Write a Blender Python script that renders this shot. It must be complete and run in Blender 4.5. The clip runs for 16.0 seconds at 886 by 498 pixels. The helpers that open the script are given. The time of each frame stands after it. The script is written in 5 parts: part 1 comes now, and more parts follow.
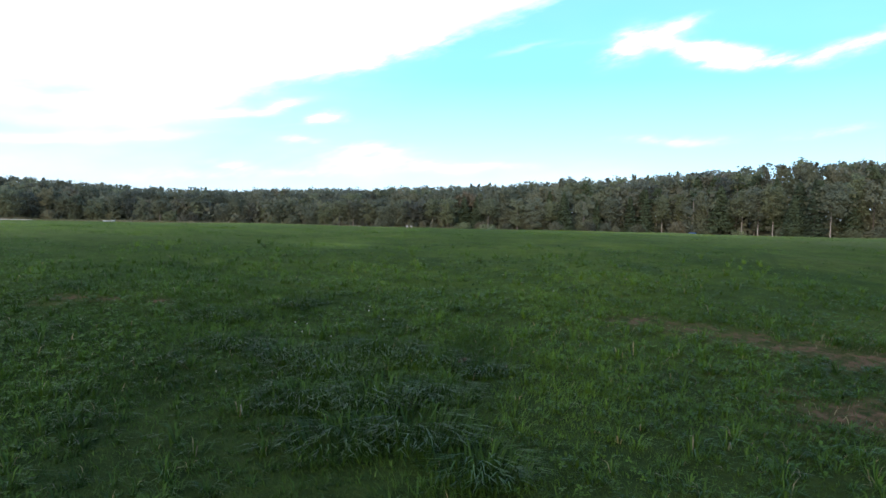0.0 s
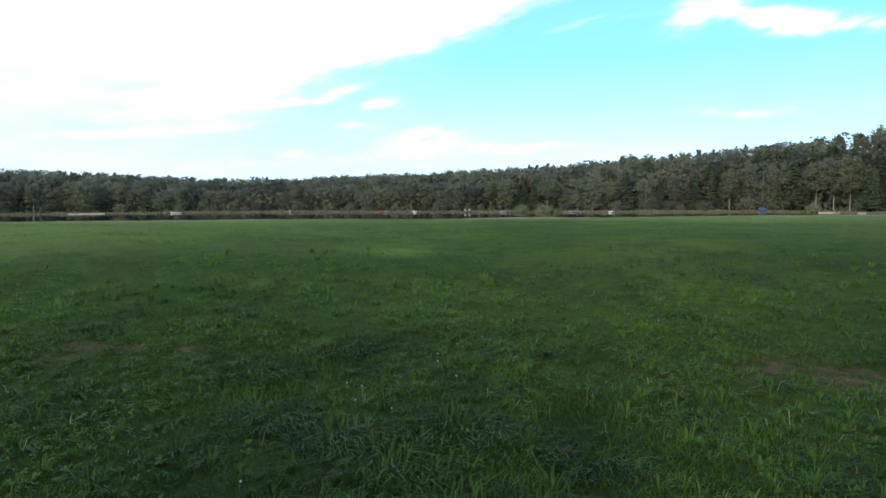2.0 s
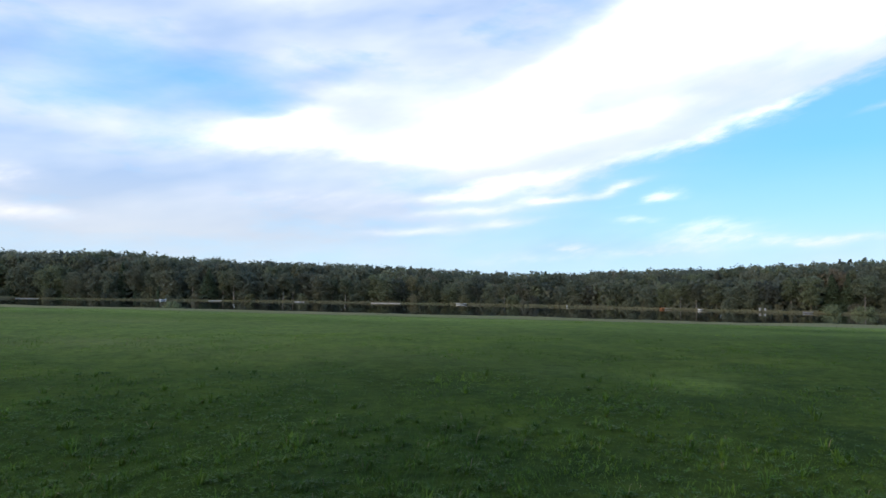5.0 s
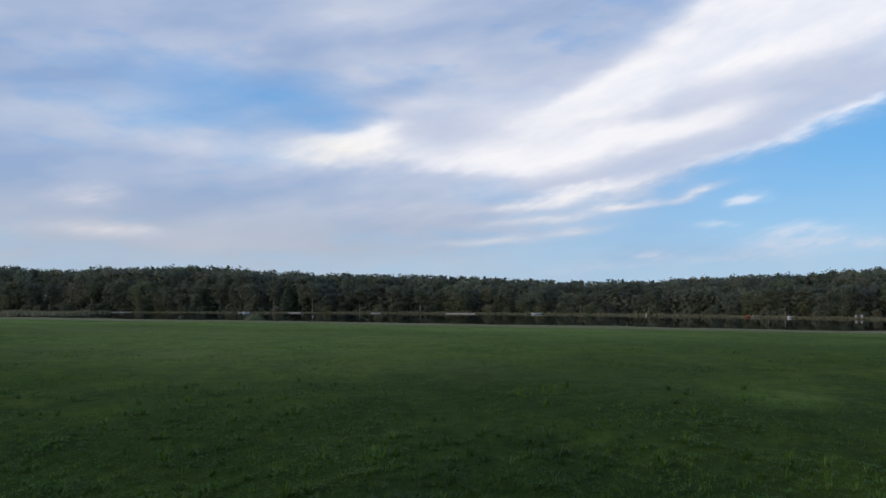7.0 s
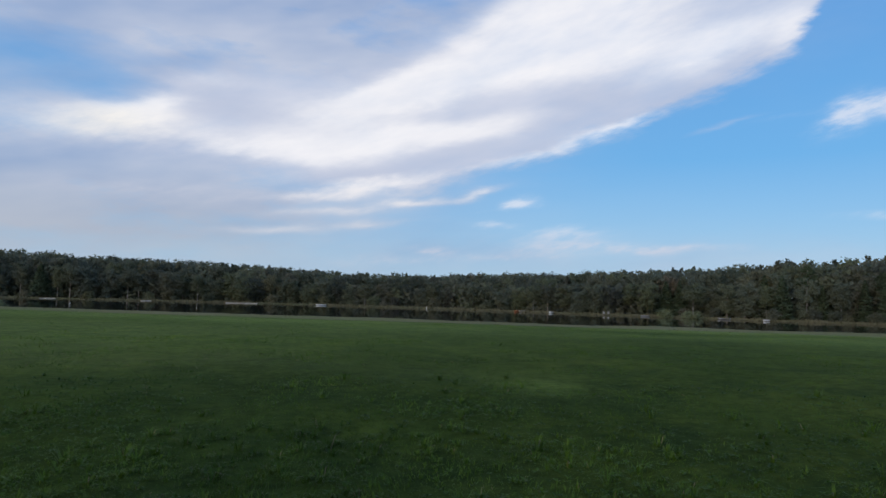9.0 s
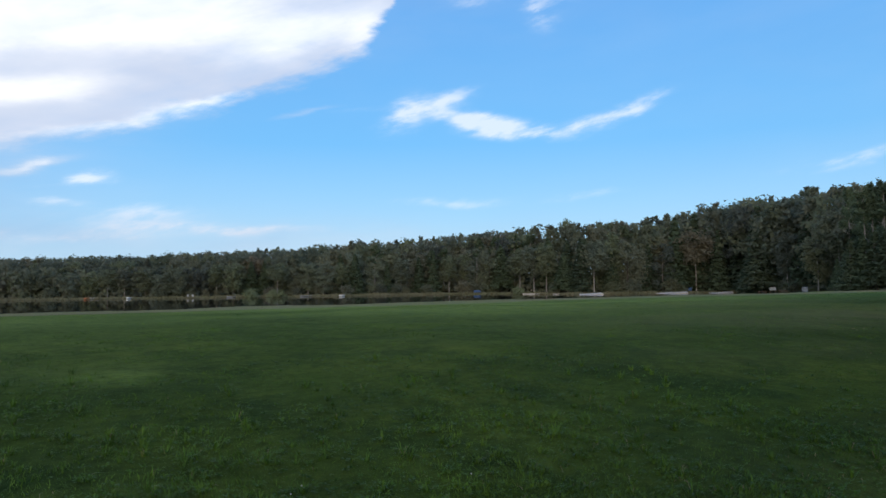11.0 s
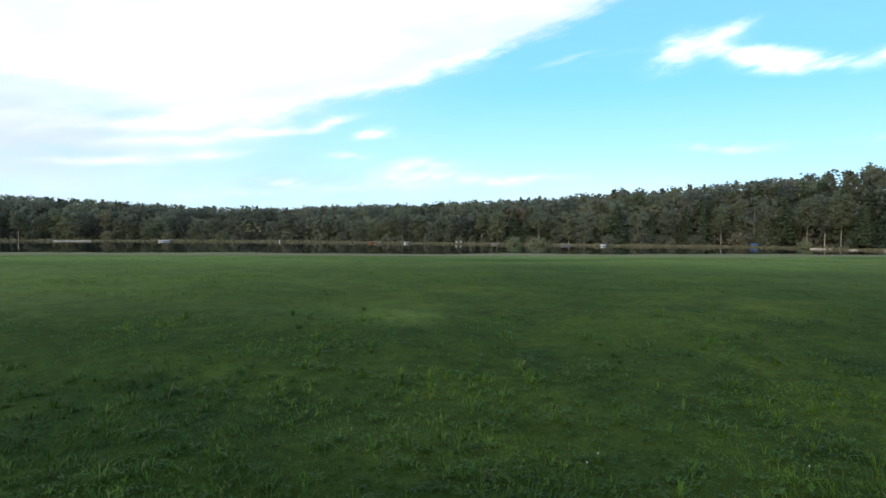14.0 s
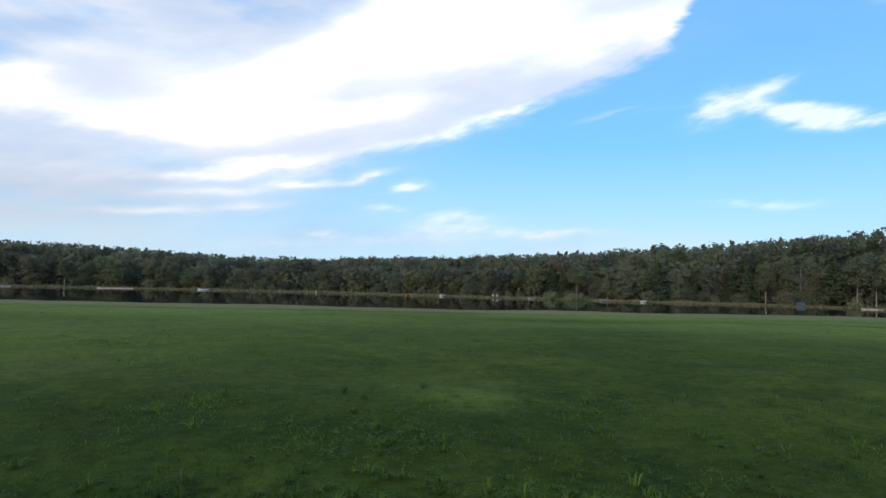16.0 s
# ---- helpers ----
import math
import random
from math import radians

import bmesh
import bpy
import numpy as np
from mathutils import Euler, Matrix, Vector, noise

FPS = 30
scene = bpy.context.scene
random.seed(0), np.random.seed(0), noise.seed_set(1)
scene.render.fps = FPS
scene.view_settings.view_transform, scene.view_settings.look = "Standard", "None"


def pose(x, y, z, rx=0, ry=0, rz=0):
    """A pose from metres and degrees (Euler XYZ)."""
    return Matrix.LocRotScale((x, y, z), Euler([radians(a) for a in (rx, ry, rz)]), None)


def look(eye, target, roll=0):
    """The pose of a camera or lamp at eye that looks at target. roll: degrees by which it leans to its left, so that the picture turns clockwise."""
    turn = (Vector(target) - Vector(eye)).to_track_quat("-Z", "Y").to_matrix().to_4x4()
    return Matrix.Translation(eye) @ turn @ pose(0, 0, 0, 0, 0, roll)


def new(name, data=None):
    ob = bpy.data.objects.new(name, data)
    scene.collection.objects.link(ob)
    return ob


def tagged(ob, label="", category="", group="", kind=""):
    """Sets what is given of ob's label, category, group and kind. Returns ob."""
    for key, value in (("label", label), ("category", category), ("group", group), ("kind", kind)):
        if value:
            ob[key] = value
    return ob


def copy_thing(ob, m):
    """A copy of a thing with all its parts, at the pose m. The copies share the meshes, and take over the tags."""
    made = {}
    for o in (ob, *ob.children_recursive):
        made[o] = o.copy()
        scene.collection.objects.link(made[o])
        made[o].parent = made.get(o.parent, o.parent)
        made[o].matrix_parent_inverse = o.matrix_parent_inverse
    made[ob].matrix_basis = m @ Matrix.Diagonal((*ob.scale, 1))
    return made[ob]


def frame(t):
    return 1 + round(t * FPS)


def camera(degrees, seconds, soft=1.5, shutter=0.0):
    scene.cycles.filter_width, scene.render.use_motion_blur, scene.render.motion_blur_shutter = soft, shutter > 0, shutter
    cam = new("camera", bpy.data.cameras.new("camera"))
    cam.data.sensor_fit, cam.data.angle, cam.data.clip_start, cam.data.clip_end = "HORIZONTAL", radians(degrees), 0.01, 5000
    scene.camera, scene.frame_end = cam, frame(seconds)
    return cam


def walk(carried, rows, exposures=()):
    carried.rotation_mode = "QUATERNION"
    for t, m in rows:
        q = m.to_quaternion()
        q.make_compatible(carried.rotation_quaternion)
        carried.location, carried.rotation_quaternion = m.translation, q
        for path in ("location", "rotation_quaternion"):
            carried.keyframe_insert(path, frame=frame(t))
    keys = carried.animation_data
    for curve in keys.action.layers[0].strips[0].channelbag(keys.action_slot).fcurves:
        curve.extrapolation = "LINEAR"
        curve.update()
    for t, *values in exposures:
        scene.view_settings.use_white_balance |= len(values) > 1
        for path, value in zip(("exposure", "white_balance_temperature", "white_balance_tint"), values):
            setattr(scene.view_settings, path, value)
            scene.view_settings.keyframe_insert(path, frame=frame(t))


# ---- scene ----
# ---- camera ----
cam = camera(65.66, 16.0, soft=1.5)


def eye(t, x, y, z, yaw, pitch, roll=0):
    """A row of the walk: yaw to the right of north, pitch up, lean, in degrees."""
    a, b = radians(yaw), radians(pitch)
    way = (math.sin(a) * math.cos(b), math.cos(a) * math.cos(b), math.sin(b))
    return (t, look((x, y, z), (x + way[0], y + way[1], z + way[2]), roll))


EXPOSURES = [(0.0, 1.18, 6700, 9), (0.5, 1.05, 6700, 8), (1.0, 1.04, 6800, 7), (2.0, 1.13, 6700, 7), (3.0, 1.02, 6700, 7), (4.2, 0.96, 6650, 6), (6.3, 0.02, 6550, 11), (8.0, 0.0, 6550, 11), (9.2, -0.05, 6500, 11),
             (11.3, 0.34, 6500, 8), (12.0, 0.53, 6600, 8), (12.5, 0.70, 6750, 7), (13.0, 0.84, 6850, 6), (13.5, 0.88, 6850, 6), (14.0, 0.84, 6850, 5.5), (14.5, 0.68, 6850, 5.5),
             (15.0, 0.74, 6900, 5.5), (16.0, 0.48, 6800, 8)]
walk(cam, [
    eye(0.0, 0.000, -0.001, 1.408, 13.27, -2.85, 1.31),
    eye(0.2, 0.020, 0.068, 1.463, 12.85, -3.75, 4.76),
    eye(0.3, 0.028, 0.108, 1.487, 12.15, -3.43, 4.06),
    eye(0.5, 0.038, 0.209, 1.522, 11.12, -2.74, 2.33),
    eye(0.7, 0.040, 0.343, 1.535, 10.96, -1.01, 1.17),
    eye(0.8, 0.040, 0.415, 1.540, 9.97, -1.20, 2.01),
    eye(1.0, 0.041, 0.546, 1.562, 7.88, -0.94, 0.98),
    eye(1.2, 0.046, 0.641, 1.612, 8.98, -3.22, -1.25),
    eye(1.3, 0.049, 0.680, 1.638, 9.00, -4.34, -0.54),
    eye(1.5, 0.057, 0.758, 1.669, 9.31, -4.85, 0.17),
    eye(1.7, 0.065, 0.855, 1.671, 9.74, -5.71, -0.17),
    eye(1.8, 0.070, 0.912, 1.671, 9.73, -5.93, -0.17),
    eye(2.0, 0.085, 1.042, 1.673, 8.39, -4.36, -0.38),
    eye(2.2, 0.108, 1.189, 1.713, 8.12, -2.91, 0.90),
    eye(2.3, 0.120, 1.266, 1.747, 7.00, -2.83, 1.55),
    eye(2.5, 0.131, 1.418, 1.795, 5.40, -2.54, 3.24),
    eye(2.7, 0.127, 1.559, 1.805, 3.73, -3.70, 4.20),
    eye(2.8, 0.121, 1.625, 1.806, 4.66, -4.10, 3.67),
    eye(3.0, 0.102, 1.748, 1.810, 4.23, -3.59, 1.93),
    eye(3.2, 0.074, 1.862, 1.824, 3.88, -3.59, 0.22),
    eye(3.3, 0.060, 1.919, 1.833, 3.22, -2.98, -1.13),
    eye(3.5, 0.047, 2.043, 1.849, 2.05, -3.68, 0.47),
    eye(3.7, 0.047, 2.183, 1.858, -0.29, -3.95, 0.07),
    eye(3.8, 0.047, 2.249, 1.863, -1.74, -3.13, 0.52),
    eye(4.0, 0.048, 2.341, 1.885, -3.76, -2.07, 1.54),
    eye(4.2, 0.092, 2.366, 1.913, -6.54, 0.61, 1.82),
    eye(6.3, 0.059, 2.436, 1.924, -18.50, 4.44, -0.47),
    eye(6.5, 0.049, 2.442, 1.930, -18.77, 3.93, -0.10),
    eye(7.0, 0.045, 2.431, 1.931, -20.56, 4.21, -0.03),
    eye(7.5, 0.040, 2.432, 1.933, -21.42, 4.46, 0.54),
    eye(8.0, 0.037, 2.424, 1.936, -22.24, 4.97, 0.71),
    eye(8.5, 0.052, 2.427, 1.935, -18.81, 4.76, 1.33),
    eye(8.7, 0.067, 2.434, 1.936, -13.54, 4.70, 2.04),
    eye(8.8, 0.076, 2.438, 1.937, -9.43, 4.54, 1.92),
    eye(9.0, 0.090, 2.445, 1.938, -2.93, 3.72, 1.47),
    eye(9.2, 0.098, 2.446, 1.932, 2.35, 3.27, 0.93),
    eye(11.3, 0.113, 2.252, 1.947, 33.46, 2.67, -0.65),
    eye(11.5, 0.155, 2.298, 1.949, 35.78, 2.89, -0.80),
    eye(11.7, 0.193, 2.344, 1.944, 40.07, 2.76, -1.02),
    eye(11.8, 0.203, 2.358, 1.940, 42.18, 2.50, -0.98),
    eye(12.0, 0.212, 2.373, 1.932, 47.54, 1.94, -1.80),
    eye(12.2, 0.214, 2.378, 1.930, 49.89, 1.72, -1.47),
    eye(12.3, 0.215, 2.381, 1.930, 50.24, 1.68, -1.48),
    eye(12.5, 0.220, 2.396, 1.926, 50.91, 1.34, -1.47),
    eye(12.7, 0.239, 2.432, 1.914, 50.44, 0.37, -1.27),
    eye(12.8, 0.251, 2.456, 1.907, 49.40, -0.00, -2.04),
    eye(13.0, 0.264, 2.511, 1.899, 45.80, -0.47, -2.81),
    eye(13.2, 0.262, 2.567, 1.902, 39.97, -0.81, -2.03),
    eye(13.3, 0.258, 2.595, 1.904, 35.92, -0.73, -1.21),
    eye(13.5, 0.238, 2.650, 1.906, 25.61, -0.64, -1.00),
    eye(13.7, 0.191, 2.707, 1.906, 17.66, -2.46, 0.75),
    eye(13.8, 0.159, 2.741, 1.905, 14.50, -2.57, 0.85),
    eye(14.0, 0.095, 2.833, 1.905, 9.23, -1.81, 0.34),
    eye(14.2, 0.043, 2.962, 1.918, 8.69, -0.88, -1.77),
    eye(14.3, 0.022, 3.032, 1.931, 10.29, -2.04, -2.41),
    eye(14.5, -0.011, 3.160, 1.954, 8.40, -3.53, -2.76),
    eye(14.7, -0.034, 3.250, 1.963, 8.53, -3.08, 0.49),
    eye(14.8, -0.043, 3.286, 1.966, 7.58, -3.07, -0.04),
    eye(15.0, -0.055, 3.359, 1.983, 7.30, -1.27, -0.09),
    eye(15.2, -0.063, 3.453, 2.021, 5.52, -0.63, -0.75),
    eye(15.3, -0.067, 3.505, 2.041, 5.15, -0.56, 0.15),
    eye(15.5, -0.079, 3.608, 2.062, 5.00, -0.92, 0.70),
    eye(15.7, -0.098, 3.700, 2.058, 6.55, -0.81, 2.51),
    eye(15.8, -0.110, 3.742, 2.054, 6.49, 0.56, 2.33),
    eye(16.0, -0.137, 3.823, 2.044, 6.24, 2.53, 1.25),
], EXPOSURES)

# ---- light: an evening sky with drawn-out clouds, and a weak low sun behind thin cloud ----
SUN_AZ, SUN_EL = 218.0, 13.0
world = bpy.data.worlds.new("sky")
scene.world = world
world.use_nodes = True
wt = world.node_tree
wt.nodes.clear()


def wnode(kind, **props):
    n = wt.nodes.new(kind)
    for key, value in props.items():
        if key == "op":
            n.operation = value
        elif key == "kind":
            n.blend_type = value
    return n


def wlink(value, socket):
    if isinstance(value, (int, float, tuple)):
        socket.default_value = value
    else:
        wt.links.new(value, socket)


def wmath(op, a, b=0.0, c=0.0, clamp=False):
    n = wnode("ShaderNodeMath", op=op)
    n.use_clamp = clamp
    for v, s in zip((a, b, c), n.inputs):
        wlink(v, s)
    return n.outputs[0]


def wmix(f, a, b):
    n = wt.nodes.new("ShaderNodeMix")
    n.data_type = "RGBA"
    for v, s in ((f, n.inputs[0]), (a, n.inputs[6]), (b, n.inputs[7])):
        wlink(v, s)
    return n.outputs[2]


def wnoise(vector, scale, detail, rough=0.5):
    n = wt.nodes.new("ShaderNodeTexNoise")
    n.inputs["Scale"].default_value, n.inputs["Detail"].default_value, n.inputs["Roughness"].default_value = scale, detail, rough
    wlink(vector, n.inputs["Vector"])
    return n


def wvec(x, y, z):
    n = wt.nodes.new("ShaderNodeCombineXYZ")
    for v, s in zip((x, y, z), n.inputs):
        wlink(v, s)
    return n.outputs[0]


def wdot(vector, numbers):
    n = wnode("ShaderNodeVectorMath", op="DOT_PRODUCT")
    wlink(vector, n.inputs[0])
    n.inputs[1].default_value = numbers
    return n.outputs["Value"]


coords = wt.nodes.new("ShaderNodeTexCoord")
split = wt.nodes.new("ShaderNodeSeparateXYZ")
wt.links.new(coords.outputs["Generated"], split.inputs[0])
AZ = wmath("MULTIPLY", wmath("ARCTAN2", split.outputs[0], split.outputs[1]), 57.2958)
EL = wmath("MULTIPLY", wmath("ARCSINE", split.outputs[2]), 57.2958)
# noise that bends the clouds' edges, and streaks that run up to the east along the banks
flat = wvec(wmath("MULTIPLY", AZ, 0.10), wmath("MULTIPLY", EL, 0.30), 0.0)
bend = wnoise(flat, 1.3, 8.0, 0.55)
ALONG = wmath("MULTIPLY_ADD", AZ, 0.966, wmath("MULTIPLY", EL, 0.259))
ACROSS = wmath("MULTIPLY_ADD", AZ, -0.259, wmath("MULTIPLY", EL, 0.966))
streak = wnoise(wvec(wmath("MULTIPLY", ALONG, 0.085), wmath("MULTIPLY", ACROSS, 0.27), 3.0), 1.2, 7.0, 0.5).outputs[0]
flock = wnoise(wvec(wmath("MULTIPLY", ALONG, 0.34), wmath("MULTIPLY", ACROSS, 1.15), 7.0), 1.2, 8.0, 0.6).outputs[0]
bs = wt.nodes.new("ShaderNodeSeparateColor")
wt.links.new(bend.outputs["Color"], bs.inputs[0])
WAZ = wmath("ADD", AZ, wmath("MULTIPLY", wmath("SUBTRACT", bs.outputs[0], 0.5), 4.6))
WEL = wmath("ADD", EL, wmath("MULTIPLY", wmath("SUBTRACT", bs.outputs[1], 0.5), 1.9))
HERE = wvec(WAZ, WEL, 1.0)


def wease(value, low, high):
    """A soft step from 0 at low to 1 at high."""
    n = wt.nodes.new("ShaderNodeMapRange")
    n.interpolation_type = "SMOOTHSTEP"
    for v, k in ((value, 0), (low, 1), (high, 2), (0.0, 3), (1.0, 4)):
        wlink(v, n.inputs[k])
    return n.outputs[0]


def profile(points):
    """An elevation that runs with the azimuth through the points, in degrees."""
    n = wt.nodes.new("ShaderNodeValToRGB")
    n.color_ramp.interpolation = "B_SPLINE"
    for k, (az, el) in enumerate(points):
        e = n.color_ramp.elements[k] if k < 2 else n.color_ramp.elements.new((az + 60) / 120)
        e.position, e.color = (az + 60) / 120, (el / 40, el / 40, el / 40, 1)
    wlink(wmath("MULTIPLY_ADD", WAZ, 1 / 120, 0.5, clamp=True), n.inputs[0])
    return wmath("MULTIPLY", n.outputs[0], 40.0)


def blob(az, el, length, thick, tilt=0.0, much=1.0):
    """A soft drawn-out patch of cloud at an azimuth and elevation, in degrees."""
    c, s = math.cos(radians(tilt)), math.sin(radians(tilt))
    u = wdot(HERE, (c / length, s / length, -(az * c + el * s) / length))
    v = wdot(HERE, (-s / thick, c / thick, -(-az * s + el * c) / thick))
    q = wmath("MULTIPLY_ADD", u, u, wmath("MULTIPLY", v, v))
    return wmath("MULTIPLY", wmath("POWER", 0.36788, q), much)


def heap(rows):
    total = 0.0
    for row in rows:
        total = wmath("ADD", blob(*row), total)
    return total


# the broad grey veil
veil = heap([(-75, 14, 36, 14, 0, 1.1), (-34, 7.5, 24, 5, -3, 1.0), (-20, 20, 17, 4.5, 6, 0.9), (-45, 22, 16, 3.5, 0, 0.9), (-24, 23.5, 20, 2.8, 0, 0.6), (0, 34, 40, 10, 0, 0.9),
             (-12, 13, 13, 4.5, 6, 0.8), (2, 14, 10, 2.6, 18, 0.7), (-40, 16.8, 16, 4.2, 3, -0.5), (14, 3.2, 26, 1.6, 0, 0.35), (-100, 35, 60, 30, 0, 0.9), (150, 40, 70, 30, 0, 0.8)])
# the great bank of cloud: where its lower and upper edges run, by azimuth, and its bright and torn parts
body_low = profile([(-60, 9.6), (-40, 10.2), (-30, 9.8), (-20, 8.6), (-12, 7.2), (-5, 7.9), (-1.4, 9.3), (5.2, 11.2), (12, 13.3), (16, 14.8), (20, 16.2), (24, 17.9), (26.5, 20.5), (28, 30)])
body_top = profile([(-60, 9.5), (-46, 11.4), (-41, 12.5), (-36, 12.4), (-31, 13.5), (-27, 14.9), (-24, 16.8), (-19, 17.4), (-14, 17.2), (-9, 18.6), (-4, 20.6), (2, 24), (10, 28), (30, 32)])
FRAY = wmath("MULTIPLY_ADD", wmath("SUBTRACT", flock, 0.5), 1.9, WEL)
body = wmath("MULTIPLY", wease(wmath("SUBTRACT", FRAY, body_low), -0.5, wmath("MULTIPLY_ADD", wease(AZ, -5.0, -20.0), 2.4, 1.4)), wease(wmath("SUBTRACT", body_top, WEL), -1.2, 1.6))
body = wmath("MULTIPLY", body, wmath("MULTIPLY_ADD", wease(AZ, -50.0, -33.0), 0.65, 0.30))
glow = heap([(-30.6, 12.2, 5.0, 1.3, 6, 1.3), (-26.5, 13.8, 2.4, 0.9, 12, 0.9), (-41, 11.7, 4, 0.9, 0, 0.5), (-18.6, 11.3, 8, 1.2, -3, 0.75), (-9.5, 12.4, 8, 1.3, 8, 0.95), (0, 13.6, 6, 1.0, 10, 0.75),
             (-7.3, 16.1, 6, 1.4, 18, 0.9), (-13, 14.6, 6, 1.8, 10, 0.6), (-22, 16.2, 4, 1.1, 5, 0.5), (2.2, 19, 9, 2.2, 15, 1.0), (11.5, 19.4, 8, 1.8, 10, 0.75), (7, 23, 14, 2.6, 5, 0.9), (19, 19.4, 6, 1.4, 20, 0.9), (24.5, 20.0, 2.2, 1.4, 40, 0.6), (5.5, 11.9, 7, 0.5, 15, 0.8), (12.0, 13.8, 3.0, 0.4, 18, 0.8)])
shreds = heap([(-5.1, 7.7, 3.4, 0.45, 6, 0.95), (0.1, 8.5, 2.4, 0.4, 10, 0.7), (-8.8, 5.8, 4.2, 0.45, 5, 0.6), (-17, 4.8, 7, 0.6, 3, 0.5), (-13.6, 8.0, 8, 0.7, 2, 0.75), (-7.1, 9.3, 6, 0.8, 8, 0.8), (-11, 6.6, 7, 0.5, 3, 0.6),
               (-48, 8.0, 3.5, 1.4, 0, 0.8), (-46.8, 5.1, 7, 0.8, 0, 0.7), (-27, 7.2, 10, 1.0, -2, 0.55), (-43, 19.6, 5, 1.4, 0, 0.4), (-27, 22.5, 8, 1.5, 4, 0.5), (13.6, 14.0, 2.4, 0.3, 20, 0.5), (19.5, 13.6, 3.0, 0.3, 12, 0.35)])
wisp = heap([(3.3, 7.7, 1.4, 0.5, 10, 1.0), (1.0, 5.8, 2.2, 0.3, 5, 0.55), (0.2, 6.9, 1.6, 0.3, 14, 0.35), (-4.2, 3.6, 2.2, 0.4, 0, 0.7), (7.1, 5.4, 3.6, 0.55, 3, 0.7), (8.1, 4.2, 6.5, 0.75, 0, 0.7), (2.5, 3.2, 5.5, 0.5, 2, 0.5), (16, 4.0, 4.5, 0.4, 0, 0.55),
             (-7.8, 2.5, 6, 0.6, 0, 0.4), (27.7, 13.5, 2.0, 1.2, 20, 1.1), (31.0, 14.5, 2.6, 0.6, 12, 0.9), (32.4, 13.1, 2.6, 0.8, -15, 0.7), (34.2, 12.7, 2.4, 0.7, -8, 0.8), (35.6, 12.4, 4.0, 0.7, -10, 0.45), (38.1, 11.8, 3.6, 0.6, -4, 0.75), (42.4, 12.3, 2.6, 0.6, 12, 0.85), (46.6, 13.5, 2.6, 0.6, 24, 0.85),
             (23.5, 13.8, 2.2, 0.3, 8, 0.35), (30.9, 6.3, 5.0, 0.4, 0, 0.5), (42.7, 6.7, 3, 0.4, 6, 0.5), (60, 8.0, 3.6, 0.45, 4, 0.5), (64, 8.4, 2.4, 0.5, 8, 0.5), (39.0, 20.8, 1.5, 0.9, -40, 0.8), (41.6, 22.3, 3.2, 0.8, 10, 0.8), (33.5, 22.4, 2.6, 0.5, 0, 0.6)])
torn = wmath("ADD", wmath("MULTIPLY", wease(streak, 0.25, 0.75), 0.75), wmath("MULTIPLY", wease(flock, 0.22, 0.78), 0.25))
veil_much = wmath("MULTIPLY", veil, wmath("MULTIPLY_ADD", bs.outputs[2], 1.9, 0.0), clamp=True)
shred_much = wease(wmath("MULTIPLY", shreds, wmath("MULTIPLY_ADD", torn, 0.9, 0.55)), 0.06, 1.2)
body_much = wmath("MULTIPLY", body, wmath("MULTIPLY_ADD", torn, 0.35, 0.74), clamp=True)
bank_much = wmath("MAXIMUM", body_much, shred_much)
shred = wmath("ADD", wmath("MULTIPLY", wease(streak, 0.3, 0.7), 0.4), wmath("MULTIPLY", wease(flock, 0.3, 0.7), 0.6))
wisp_much = wease(wmath("MULTIPLY", wisp, wmath("MULTIPLY_ADD", shred, 1.7, 0.15)), 0.03, 1.7)

air = wt.nodes.new("ShaderNodeTexSky")
air.sky_type, air.sun_disc = "NISHITA", False
air.sun_elevation, air.sun_rotation = radians(SUN_EL), radians(SUN_AZ)
air.air_density, air.dust_density, air.ozone_density = 1.0, 0.6, 2.0
tint = wt.nodes.new("ShaderNodeVectorMath")
tint.operation = "MULTIPLY"
wt.links.new(air.outputs[0], tint.inputs[0])
tint.inputs[1].default_value = (0.105, 0.115, 0.125)
rise = wt.nodes.new("ShaderNodeValToRGB")
for n, (at_, colour) in enumerate(((0.0, (0.42, 0.61, 0.83)), (0.07, (0.31, 0.57, 0.86)), (0.20, (0.135, 0.45, 0.86)), (0.45, (0.10, 0.36, 0.82)), (1.0, (0.08, 0.24, 0.60)))):
    e = rise.color_ramp.elements[n] if n < 2 else rise.color_ramp.elements.new(at_)
    e.position, e.color = at_, (*colour, 1)
wlink(wmath("DIVIDE", EL, 55.0, clamp=True), rise.inputs[0])
sky = wmix(0.8, tint.outputs[0], rise.outputs[0])
soft = wnoise(wvec(wmath("MULTIPLY", AZ, 0.05), wmath("ADD", wmath("MULTIPLY", EL, 0.16), wmath("MULTIPLY", AZ, -0.02)), 9.0), 1.6, 3.5, 0.5)
thin = wmix(wmath("MULTIPLY_ADD", soft.outputs[0], 2.6, -0.8, clamp=True), (0.31, 0.41, 0.62, 1), (0.58, 0.62, 0.73, 1))
thin = wmix(wmath("MULTIPLY", wmath("MULTIPLY", wease(EL, 11.0, 3.0), wease(AZ, 2.0, -25.0)), 0.7), thin, (0.50, 0.505, 0.54, 1))
sky = wmix(wmath("MULTIPLY", veil_much, 0.85), sky, thin)
gleam = wease(wmath("MULTIPLY", wmath("MAXIMUM", glow, shred_much), wmath("MULTIPLY_ADD", torn, 0.35, 0.83)), 0.02, 1.05)
lit = wmix(gleam, wmix(soft.outputs[0], (0.42, 0.49, 0.66, 1), (0.66, 0.71, 0.84, 1)), (0.94, 0.94, 0.97, 1))
